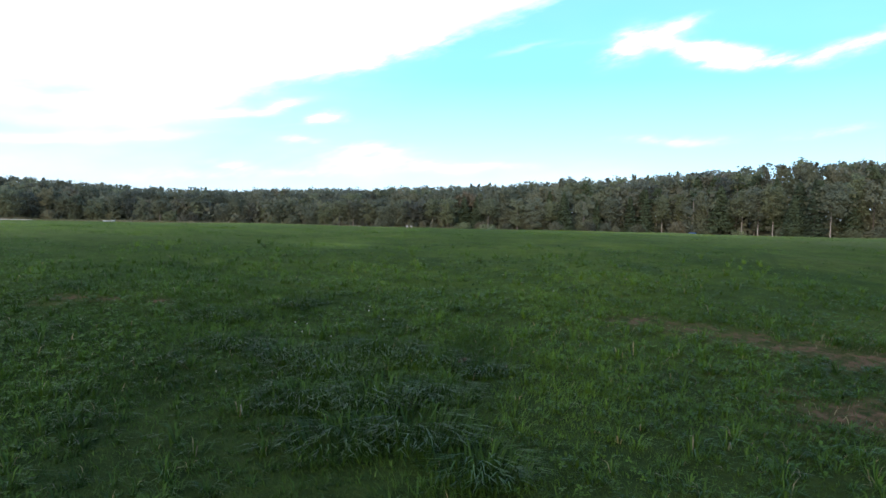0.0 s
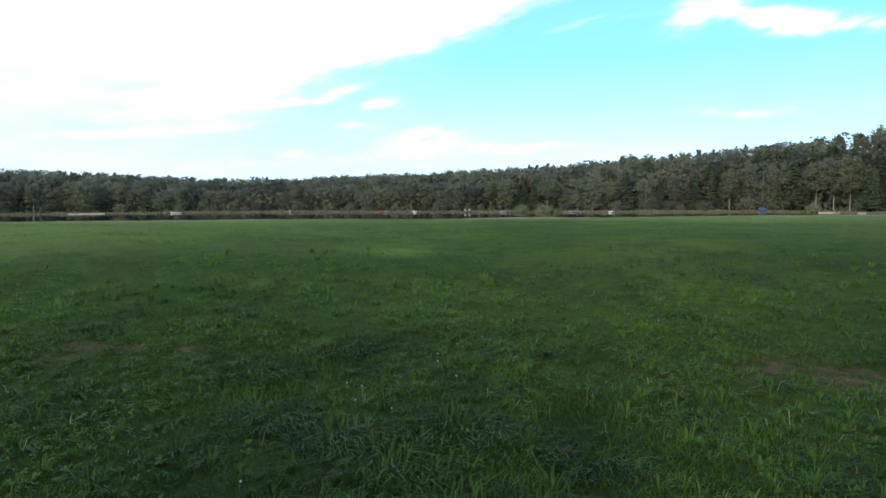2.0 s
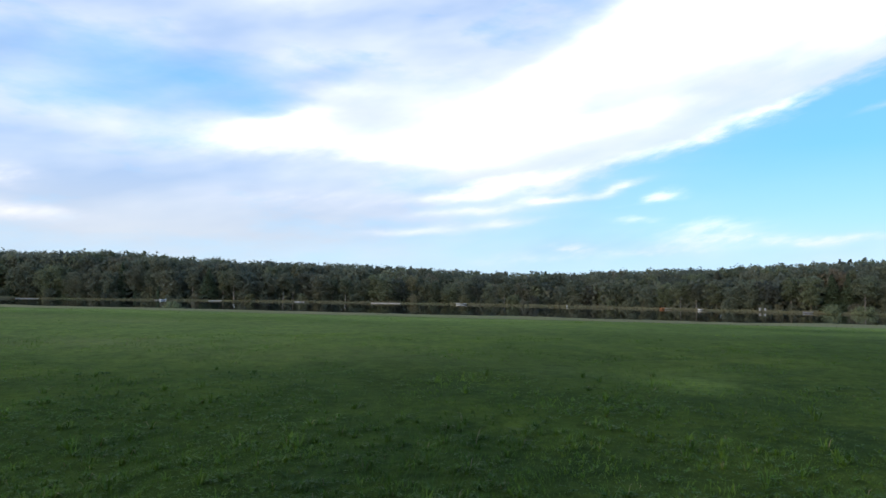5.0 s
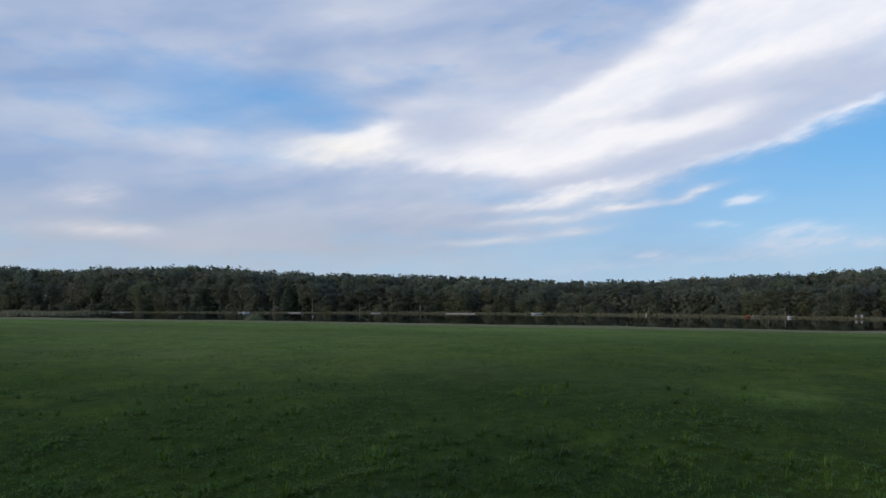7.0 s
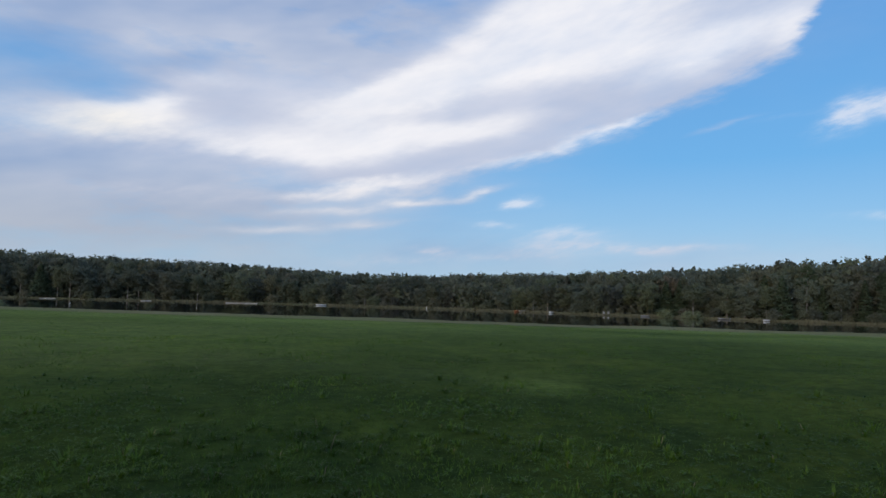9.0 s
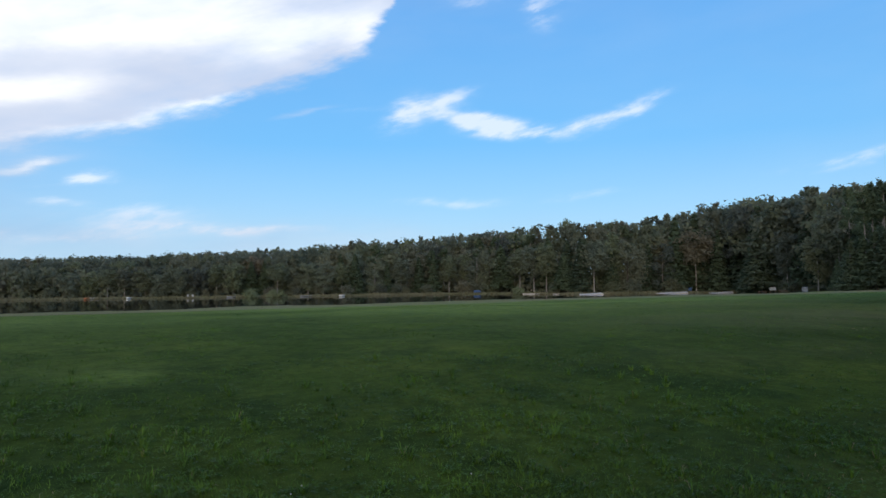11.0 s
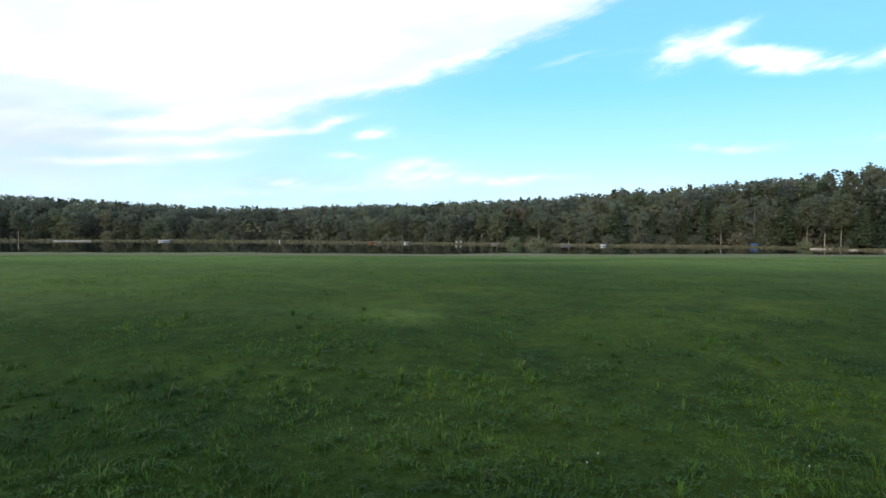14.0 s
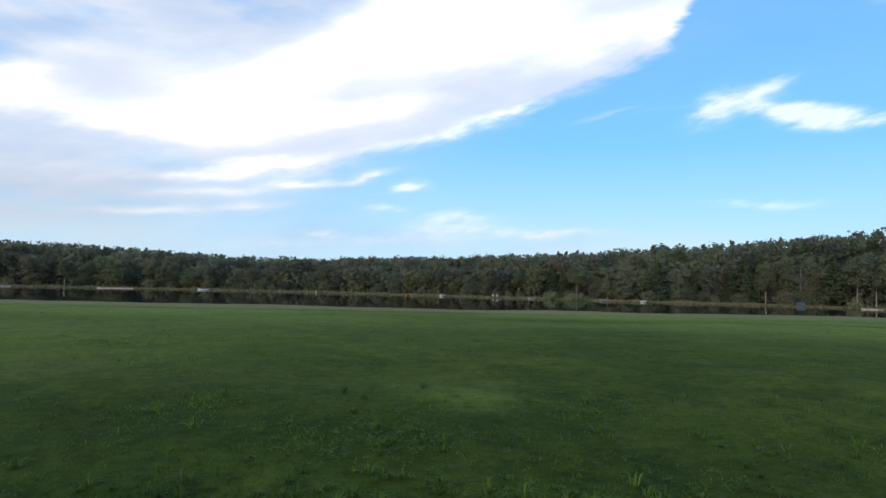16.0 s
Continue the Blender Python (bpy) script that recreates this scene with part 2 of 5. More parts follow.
lit = wmix(wmath("MULTIPLY", blob(-30.6, 12.0, 5.0, 1.3, 6), 0.6), lit, (1.0, 0.95, 0.84, 1))
lit = wmix(wmath("MULTIPLY", wease(EL, 11.0, 5.0), 0.6), lit, (0.71, 0.68, 0.69, 1))
sky = wmix(bank_much, sky, lit)
wisp_tone = wmix(wease(EL, 6.5, 3.5), (0.90, 0.90, 0.94, 1), (0.84, 0.74, 0.76, 1))
sky = wmix(wmath("MULTIPLY", wisp_much, 0.62), sky, wisp_tone)
back = wt.nodes.new("ShaderNodeBackground")
wt.links.new(sky, back.inputs[0])
back.inputs[1].default_value = 1.0
out = wt.nodes.new("ShaderNodeOutputWorld")
wt.links.new(back.outputs[0], out.inputs[0])

sun = new("sun", bpy.data.lights.new("sun", "SUN"))
sun.data.energy, sun.data.angle, sun.data.color = 1.55, radians(42), (1.0, 0.88, 0.76)
sa, se = radians(SUN_AZ), radians(SUN_EL)
sun.matrix_world = look((0, 0, 60), (-math.sin(sa) * math.cos(se), -math.cos(sa) * math.cos(se), 60 - math.sin(se)))

# ---- materials ----


def shader(name):
    m = bpy.data.materials.new(name)
    m.use_nodes = True
    t = m.node_tree
    t.nodes.clear()
    o = t.nodes.new("ShaderNodeOutputMaterial")
    return m, t, o


def mramp(t, fac, stops):
    n = t.nodes.new("ShaderNodeValToRGB")
    ramp = n.color_ramp
    while len(ramp.elements) < len(stops):
        ramp.elements.new(0.5)
    for e, (at, colour) in zip(ramp.elements, stops):
        e.position, e.color = at, (*colour, 1)
    t.links.new(fac, n.inputs[0])
    return n.outputs[0]


def mnoise(t, scale, detail=4.0, rough=0.55, vector=None):
    n = t.nodes.new("ShaderNodeTexNoise")
    n.inputs["Scale"].default_value, n.inputs["Detail"].default_value, n.inputs["Roughness"].default_value = scale, detail, rough
    if vector is not None:
        t.links.new(vector, n.inputs["Vector"])
    return n.outputs[0]


def mmix(t, fac, a, b, kind="MIX"):
    n = t.nodes.new("ShaderNodeMix")
    n.data_type, n.blend_type = "RGBA", kind
    for v, s in ((fac, n.inputs[0]), (a, n.inputs[6]), (b, n.inputs[7])):
        if isinstance(v, float):
            s.default_value = v
        elif isinstance(v, tuple):
            s.default_value = (*v, 1)
        else:
            t.links.new(v, s)
    return n.outputs[2]


def mmath(t, op, a, b=0.0, c=0.0, clamp=False):
    n = t.nodes.new("ShaderNodeMath")
    n.operation, n.use_clamp = op, clamp
    for v, s in zip((a, b, c), n.inputs):
        if isinstance(v, (int, float)):
            s.default_value = v
        else:
            t.links.new(v, s)
    return n.outputs[0]


def place_of(t):
    return t.nodes.new("ShaderNodeNewGeometry").outputs["Position"]


def attribute(t, name):
    n = t.nodes.new("ShaderNodeAttribute")
    n.attribute_name = name
    return n.outputs["Fac"]


def finish(t, o, colour, rough=0.8, bump=None, strength=0.3, reach=0.02, metal=0.0, spec=0.3):
    p = t.nodes.new("ShaderNodeBsdfPrincipled")
    if isinstance(colour, tuple):
        p.inputs["Base Color"].default_value = (*colour, 1)
    else:
        t.links.new(colour, p.inputs["Base Color"])
    if isinstance(rough, float):
        p.inputs["Roughness"].default_value = rough
    else:
        t.links.new(rough, p.inputs["Roughness"])
    p.inputs["Metallic"].default_value = metal
    p.inputs["Specular IOR Level"].default_value = spec
    if bump is not None:
        b = t.nodes.new("ShaderNodeBump")
        b.inputs["Strength"].default_value, b.inputs["Distance"].default_value = strength, reach
        t.links.new(bump, b.inputs["Height"])
        t.links.new(b.outputs[0], p.inputs["Normal"])
    t.links.new(p.outputs[0], o.inputs[0])
    return p


def leaf_material(name, dark, light, odd, through_light=0.3, whole="object", gloss=(0.7, 0.12), hues=False):
    """Leaves: each tree (object or the tint of its leaves) has its own green, and each leaf differs a little."""
    m, t, o = shader(name)
    if whole == "object":
        key = t.nodes.new("ShaderNodeObjectInfo").outputs["Random"]
    else:
        key = attribute(t, "tint")
    colour = mramp(t, key, [(0.0, dark), (0.55, light), (0.85, light), (1.0, odd)])
    if hues:
        # kinds of trees differ in hue: olive, blue-green, brownish, yellow-green
        turn = mmath(t, "FRACT", mmath(t, "MULTIPLY", key, 17.3))
        colour = mmix(t, 1.0, colour, mramp(t, turn, [(0.0, (1.06, 0.97, 0.97)), (0.3, (0.93, 0.96, 1.06)), (0.55, (1.0, 1.0, 1.0)), (0.8, (1.04, 1.07, 0.93)), (1.0, (0.97, 0.93, 0.96))]), "MULTIPLY")
    each = t.nodes.new("ShaderNodeNewGeometry").outputs["Random Per Island"]
    colour = mmix(t, 1.0, colour, mramp(t, each, [(0.0, (0.92, 0.93, 0.92)), (0.6, (1.0, 1.0, 1.0)), (1.0, (1.08, 1.07, 1.05))]), "MULTIPLY")
    p = finish(t, o, colour, gloss[0], spec=gloss[1])
    tr = t.nodes.new("ShaderNodeBsdfTranslucent")
    t.links.new(colour, tr.inputs[0])
    mix = t.nodes.new("ShaderNodeMixShader")
    mix.inputs[0].default_value = through_light
    t.links.new(p.outputs[0], mix.inputs[1])
    t.links.new(tr.outputs[0], mix.inputs[2])
    t.links.new(mix.outputs[0], o.inputs[0])
    return m


def bark_material(name, dark, light, scale=9.0):
    m, t, o = shader(name)
    n = mnoise(t, scale, 6.0, 0.65, place_of(t))
    finish(t, o, mramp(t, n, [(0.3, dark), (0.7, light)]), 0.9, n, 0.6, 0.03)
    return m


def plain_material(name, dark, light, rough=0.6, scale=6.0, metal=0.0):
    """A painted, wooden or plastic surface with stains and grain."""
    m, t, o = shader(name)
    at = place_of(t)
    n = mnoise(t, scale, 5.0, 0.6, at)
    g = mnoise(t, scale * 9, 3.0, 0.6, at)
    colour = mmix(t, 0.35, mramp(t, n, [(0.3, dark), (0.7, light)]), mramp(t, g, [(0.3, dark), (0.7, light)]))
    finish(t, o, colour, rough, g, 0.2, 0.01, metal)
    return m


def ground_material():
    m, t, o = shader("meadow_turf")
    at = place_of(t)
    big = mnoise(t, 0.11, 4.0, 0.6, at)
    mid = mnoise(t, 0.9, 5.0, 0.65, at)
    small = mnoise(t, 9.0, 5.0, 0.7, at)
    blade = mnoise(t, 70.0, 3.0, 0.7, at)
    green = mramp(t, big, [(0.36, (0.033, 0.054, 0.012)), (0.5, (0.056, 0.086, 0.016)), (0.64, (0.096, 0.122, 0.023))])
    green = mmix(t, mmath(t, "MULTIPLY", mramp(t, mid, [(0.44, (0, 0, 0)), (0.60, (1, 1, 1))]), 0.72), green, (0.023, 0.046, 0.013))
    green = mmix(t, 1.0, green, mramp(t, small, [(0.25, (0.55, 0.55, 0.55)), (0.55, (1, 1, 1)), (0.8, (1.35, 1.3, 1.1))]), "MULTIPLY")
    green = mmix(t, 1.0, green, mramp(t, blade, [(0.25, (0.6, 0.6, 0.6)), (0.75, (1.3, 1.3, 1.2))]), "MULTIPLY")
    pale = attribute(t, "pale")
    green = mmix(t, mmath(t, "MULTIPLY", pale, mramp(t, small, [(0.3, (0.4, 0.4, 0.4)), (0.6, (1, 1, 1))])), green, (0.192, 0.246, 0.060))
    clump = mmath(t, "ADD", mmath(t, "MULTIPLY", mnoise(t, 2.0, 3.0, 0.6, at), 0.6), mmath(t, "MULTIPLY", mnoise(t, 0.45, 3.0, 0.6, at), 0.4))
    green = mmix(t, 1.0, green, mramp(t, clump, [(0.40, (0.80, 0.82, 0.82)), (0.5, (1, 1, 1)), (0.60, (1.16, 1.12, 1.05))]), "MULTIPLY")
    # shade between the blades, painted as dark thatch into the turf near the walk
    thatch_shade = mramp(t, small, [(0.3, (0.013, 0.021, 0.007)), (0.6, (0.028, 0.043, 0.012)), (0.85, (0.055, 0.068, 0.022))])
    green = mmix(t, attribute(t, "thatch_shade"), green, thatch_shade)
    soil = mramp(t, small, [(0.3, (0.066, 0.036, 0.022)), (0.6, (0.130, 0.070, 0.043)), (0.8, (0.19, 0.115, 0.070))])
    bare = mmath(t, "MULTIPLY", attribute(t, "bare"), mmath(t, "MULTIPLY_ADD", small, 5.0, -2.0, True), 0.0, True)
    colour = mmix(t, bare, green, soil)
    straw = attribute(t, "straw")
    colour = mmix(t, straw, colour, (0.24, 0.20, 0.10))
    floor = attribute(t, "woodfloor")
    litter = mramp(t, small, [(0.3, (0.030, 0.026, 0.016)), (0.7, (0.07, 0.06, 0.035))])
    colour = mmix(t, floor, colour, litter)
    high = mmath(t, "ADD", small, mmath(t, "MULTIPLY", blade, 0.5))
    finish(t, o, colour, 0.95, high, 0.7, 0.03, spec=0.02)
    return m


def grass_material():
    m, t, o = shader("grass_blades")
    at = place_of(t)
    tint = attribute(t, "tint")
    colour = mramp(t, tint, [(0.0, (0.0239, 0.0533, 0.0096)), (0.45, (0.061, 0.1178, 0.0173)), (0.8, (0.1029, 0.1713, 0.025)), (0.93, (0.1429, 0.2001, 0.0347)), (1.0, (0.1853, 0.158, 0.0894))])
    patch = mmath(t, "ADD", mmath(t, "MULTIPLY", mnoise(t, 0.7, 4.0, 0.6, at), 0.62), mmath(t, "MULTIPLY", mnoise(t, 3.2, 2.0, 0.5, at), 0.38))
    colour = mmix(t, 1.0, colour, mramp(t, patch, [(0.39, (0.54, 0.59, 0.60)), (0.5, (0.97, 0.97, 0.97)), (0.61, (1.26, 1.24, 1.06))]), "MULTIPLY")
    broad = mmath(t, "ADD", mmath(t, "MULTIPLY", mnoise(t, 0.16, 3.0, 0.55, at), 0.6), mmath(t, "MULTIPLY", mnoise(t, 0.42, 3.0, 0.6, at), 0.4))
    colour = mmix(t, 1.0, colour, mramp(t, broad, [(0.38, (0.94, 1.00, 1.10)), (0.5, (1.12, 1.10, 1.10)), (0.62, (1.32, 1.20, 1.06))]), "MULTIPLY")
    p = finish(t, o, colour, 0.5, spec=0.10)
    tr = t.nodes.new("ShaderNodeBsdfTranslucent")
    t.links.new(colour, tr.inputs[0])
    mix = t.nodes.new("ShaderNodeMixShader")
    mix.inputs[0].default_value = 0.25
    t.links.new(p.outputs[0], mix.inputs[1])
    t.links.new(tr.outputs[0], mix.inputs[2])
    t.links.new(mix.outputs[0], o.inputs[0])
    return m


def water_material():
    m, t, o = shader("lake_water")
    at = place_of(t)
    n = mnoise(t, 0.9, 3.0, 0.5, at)
    big = mnoise(t, 0.03, 3.0, 0.5, at)
    rough = mmath(t, "MULTIPLY_ADD", big, 0.05, 0.015)
    p = finish(t, o, (0.010, 0.012, 0.010), rough, n, 0.05, 0.02, spec=0.5)
    p.inputs["IOR"].default_value = 1.33
    return m


TURF = ground_material()
GRASS = grass_material()
WATER = water_material()
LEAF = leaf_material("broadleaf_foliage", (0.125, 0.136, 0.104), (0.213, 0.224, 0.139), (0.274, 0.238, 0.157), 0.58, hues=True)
# LEAF made lighter: the stronger light on the eastern trees put into colour
LIT_LEAF = leaf_material("lit_broadleaf_foliage", (0.149, 0.162, 0.119), (0.251, 0.265, 0.163), (0.307, 0.269, 0.175), 0.58, hues=True)
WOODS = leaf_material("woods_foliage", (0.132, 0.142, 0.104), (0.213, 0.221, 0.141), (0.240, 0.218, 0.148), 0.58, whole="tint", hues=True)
NEEDLE = leaf_material("conifer_needles", (0.087, 0.112, 0.067), (0.125, 0.158, 0.084), (0.142, 0.165, 0.094), 0.4)
BLUE_NEEDLE = leaf_material("blue_spruce_needles", (0.074, 0.070, 0.052), (0.086, 0.080, 0.060), (0.09, 0.086, 0.064), 0.25)
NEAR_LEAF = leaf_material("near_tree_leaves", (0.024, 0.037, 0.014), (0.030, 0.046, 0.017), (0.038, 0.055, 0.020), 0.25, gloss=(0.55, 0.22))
FERN = leaf_material("fern_fronds", (0.090, 0.112, 0.044), (0.118, 0.142, 0.056), (0.124, 0.142, 0.060), 0.3)
SEDGE = leaf_material("marsh_sedge", (0.17, 0.165, 0.09), (0.23, 0.205, 0.12), (0.17, 0.19, 0.095), 0.3, whole="tint")
WILLOW = leaf_material("willow_leaves", (0.22, 0.25, 0.13), (0.25, 0.27, 0.14), (0.27, 0.26, 0.14), 0.4)
BARK = bark_material("grey_brown_bark", (0.06, 0.045, 0.035), (0.17, 0.14, 0.115))
GREY_BARK = bark_material("grey_bark", (0.13, 0.11, 0.095), (0.25, 0.22, 0.19), 5.0)
PALE_BARK = bark_material("pale_bark", (0.22, 0.18, 0.15), (0.42, 0.37, 0.32), 5.0)
DOCK = plain_material("weathered_dock_boards", (0.44, 0.38, 0.32), (0.70, 0.62, 0.54), 0.8, 2.0)
WHITE = plain_material("white_paint", (0.62, 0.62, 0.60), (0.84, 0.83, 0.80), 0.5, 3.0)
BLUE = plain_material("blue_tarpaulin", (0.018, 0.045, 0.12), (0.032, 0.08, 0.18), 0.5, 2.0)
ORANGE = plain_material("orange_plastic", (0.32, 0.10, 0.04), (0.45, 0.16, 0.06), 0.45, 3.0)
BROWN = plain_material("brown_stained_wood", (0.14, 0.08, 0.05), (0.28, 0.17, 0.11), 0.8, 3.0)
GREY = plain_material("grey_plastic", (0.20, 0.20, 0.20), (0.33, 0.33, 0.34), 0.6, 3.0)
DRY = plain_material("dry_leaf", (0.05, 0.030, 0.018), (0.095, 0.06, 0.038), 0.8, 30.0)
PETAL = plain_material("clover_petals", (0.18, 0.18, 0.15), (0.32, 0.31, 0.28), 0.7, 60.0)
STEM = plain_material("green_stems", (0.06, 0.11, 0.03), (0.10, 0.17, 0.05), 0.7, 40.0)
STONE = plain_material("pale_stone", (0.28, 0.26, 0.23), (0.45, 0.43, 0.39), 0.9, 3.0)

# ---- the lie of the land ----
WATER_Z = -3.19


def table(points):
    a = np.array(points, float)
    return lambda v: np.interp(v, a[:, 0], a[:, 1])


# the far shore's distance, and how high the woods' tops stand over the eye's level, by azimuth in degrees
shore_far = table([(-80, 430), (-66, 400), (-54, 350), (-45, 308), (-36, 279), (-20, 253), (-10, 240), (0, 224), (10, 211), (22, 204), (33, 212), (42, 196), (48, 206), (53, 208), (57, 205)])
top_rise = table([(-80, 2.2), (-54, 2.4), (-50, 2.15), (-45, 2.5), (-39, 2.6), (-31, 2.2), (-25, 2.1), (-17, 1.85), (-10, 1.5), (-4, 1.6), (2, 1.75), (6, 1.92), (16, 2.36), (25, 3.08),
                  (33, 3.65), (41, 4.3), (47, 4.5), (54, 5.6), (61, 6.4), (65, 6.0), (75, 5.8)])


def ring(x, y, seed):
    n = np.sin(x * 127.1 + y * 311.7 + seed * 74.7) * 43758.5453
    return n - np.floor(n)


def bumps(x, y, seed=0):
    """Smooth noise from 0 to 1, one bump a metre."""
    ix, iy = np.floor(x), np.floor(y)
    fx, fy = x - ix, y - iy
    fx, fy = fx * fx * (3 - 2 * fx), fy * fy * (3 - 2 * fy)
    a = ring(ix, iy, seed) * (1 - fx) + ring(ix + 1, iy, seed) * fx
    b = ring(ix, iy + 1, seed) * (1 - fx) + ring(ix + 1, iy + 1, seed) * fx
    return a * (1 - fy) + b * fy


def step(a, b, v):
    s = np.clip((v - a) / (b - a), 0, 1)
    return s * s * (3 - 2 * s)


# the lake's outline: the near shore, then the far shore from east to west
LAKE = [(-420, 130), (-300, 100), (-150, 84), (-60, 77), (40, 77), (80, 80), (118, 95), (150, 116)]
LAKE += [(shore_far(a) * math.sin(radians(a)), shore_far(a) * math.cos(radians(a))) for a in range(54, -77, -2)]


def lake_distance(x, y):
    """Metres outside the lake's edge; negative on the lake."""
    p = np.array(LAKE, float)
    q = np.roll(p, -1, axis=0)
    best = np.full(np.shape(x), 1e9)
    inside = np.zeros(np.shape(x), bool)
    for (ax, ay), (bx, by) in zip(p, q):
        dx, dy = bx - ax, by - ay
        k = np.clip(((x - ax) * dx + (y - ay) * dy) / (dx * dx + dy * dy), 0, 1)
        best = np.minimum(best, np.hypot(x - ax - k * dx, y - ay - k * dy))
        if ay != by:
            inside ^= ((ay > y) != (by > y)) & (x < dx * (y - ay) / dy + ax)
    return np.where(inside, -best, best)


def field(x, y):
    """The mown field: it rises from the camera to a low crest and falls slowly behind it."""
    v = np.clip(y, -8, 43)
    z = -0.0034 * x + 0.14733 * v - 0.0061620 * v * v + 0.0000678 * v**3
    z = z + np.where(y > 43, -0.012 * (y - 43), 0) + np.where(y < -8, 0.02 * (y + 8), 0)
    return z - 0.00002 * np.clip(x, -200, 200) ** 2


def land(x, y):
    x, y = np.asarray(x, float), np.asarray(y, float)
    sd = lake_distance(x, y)
    r, az = np.hypot(x, y), np.degrees(np.arctan2(x, y))
    near = np.clip(field(x, y), -3.0, 3) + 0.05 * (bumps(x * 0.8, y * 0.8, 1) - 0.5) + 0.10 * (bumps(x * 0.17, y * 0.17, 2) - 0.5)
    near = WATER_Z - 0.1 + (near - WATER_Z + 0.1) * step(0, 33, sd)
    far = WATER_Z + 0.25 * step(0, 3, sd) + 0.030 * np.clip(sd - 2, 0, 200) + 0.4 * (bumps(x * 0.08, y * 0.08, 3) - 0.5) * step(3, 20, sd)
    beyond = step(0.6, 0.75, r / shore_far(az)) * (1 - step(53, 57, az)) * step(-100, -84, az)
    z = near * (1 - beyond) + far * beyond
    return np.where(sd < 0, np.minimum(WATER_Z - 0.12 + 0.07 * np.maximum(sd, -30), z), z)


def height(x, y):
    return float(land(np.array([x]), np.array([y]))[0])


BARE = [(2.75, 4.93, 0.28, 0.13), (3.08, 4.68, 0.28, 0.16), (3.35, 4.42, 0.28, 0.18), (3.62, 4.14, 0.30, 0.19), (3.92, 3.85, 0.40, 0.2), (2.85, 3.35, 0.12, 0.08), (3.05, 3.0, 0.4, 0.2), (10.3, 4.9, 0.7, 0.45), (9.4, 3.85, 1.3, 0.4), (8.7, 3.4, 0.9, 0.4),
        (7.0, 3.3, 0.45, 0.2), (4.7, 4.1, 0.35, 0.12), (5.6, 3.6, 0.5, 0.16), (-1.62, 5.80, 0.17, 0.11), (-1.72, 5.62, 0.14, 0.07), (-1.33, 5.74, 0.14, 0.07), (-0.93, 5.67, 0.10, 0.07)]


def bare(x, y):
    much = np.zeros(np.shape(x))
    for bx, by, rx, ry in BARE:
        much = np.maximum(much, np.exp(-(((x - bx) / rx) ** 2 + ((y - by) / ry) ** 2)))
    return np.clip(much * 1.3, 0, 1)


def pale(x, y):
    # pale patches, with the far meadow's brighter light and a brighter east painted in
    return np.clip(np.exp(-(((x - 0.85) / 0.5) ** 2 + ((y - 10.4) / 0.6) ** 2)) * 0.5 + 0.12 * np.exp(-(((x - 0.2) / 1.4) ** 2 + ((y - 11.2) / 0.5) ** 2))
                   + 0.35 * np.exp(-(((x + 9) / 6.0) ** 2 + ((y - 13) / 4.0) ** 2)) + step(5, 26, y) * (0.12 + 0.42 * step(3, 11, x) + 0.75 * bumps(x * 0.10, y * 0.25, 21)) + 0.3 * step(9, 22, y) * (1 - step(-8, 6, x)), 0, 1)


def dry(x, y):
    """Where the mown grass has gone brownish."""
    much = np.zeros(np.shape(x))
    for bx, by, rx, ry, k in ((17, 12, 7, 2.6, 0.55), (10, 8.5, 3.2, 1.0, 0.22), (22, 18, 8, 3, 0.4), (7.5, 4.2, 4.0, 1.4, 0.22), (-8, 12, 5, 1.2, 0.35), (-14, 17, 7, 2, 0.35)):
        much = np.maximum(much, k * np.exp(-(((x - bx) / rx) ** 2 + ((y - by) / ry) ** 2)))
    return much * (0.35 + 1.1 * bumps(x * 0.9, y * 0.9, 41))


# ---- building helpers ----


def mesh_of(name, verts, faces, material, smooth=False, floats=None):
    """A mesh from arrays of corners and of faces that all have as many corners; floats: named values, one a corner."""
    verts, faces = np.asarray(verts, np.float32), np.asarray(faces, np.int32)
    me = bpy.data.meshes.new(name)
    me.vertices.add(len(verts))
    me.vertices.foreach_set("co", verts.ravel())
    me.loops.add(faces.size)
    me.loops.foreach_set("vertex_index", faces.ravel())
    me.polygons.add(len(faces))
    me.polygons.foreach_set("loop_start", np.arange(len(faces), dtype=np.int32) * faces.shape[1])
    me.update(calc_edges=True)
    if smooth:
        me.polygons.foreach_set("use_smooth", np.ones(len(faces), bool))
    for key, values in (floats or {}).items():
        me.attributes.new(key, "FLOAT", "POINT").data.foreach_set("value", np.asarray(values, np.float32))
    me.materials.append(material)
    return me


def part(name, bm, material, parent, label="", smooth=False):
    """Links a bmesh as one mesh object under a thing or a part."""
    me = bpy.data.meshes.new(name)
    bm.to_mesh(me)
    bm.free()
    me.materials.append(material)
    if smooth:
        me.polygons.foreach_set("use_smooth", np.ones(len(me.polygons), bool))
    ob = new(name, me)
    ob.parent = parent
    return tagged(ob, label)


def part_of(name, me, parent, label=""):
    ob = new(name, me)
    ob.parent = parent
    return tagged(ob, label)


def box(bm, x, y, z, sx, sy, sz, turn=None, bevel=0.0):
    m = Matrix.Translation((x, y, z)) @ (turn or Matrix()) @ Matrix.Diagonal((sx, sy, sz, 1))
    made = bmesh.ops.create_cube(bm, size=1, matrix=m)["verts"]
    if bevel:
        edges = list({e for v in made for e in v.link_edges})
        bmesh.ops.bevel(bm, geom=edges, offset=bevel, segments=1, affect="EDGES")


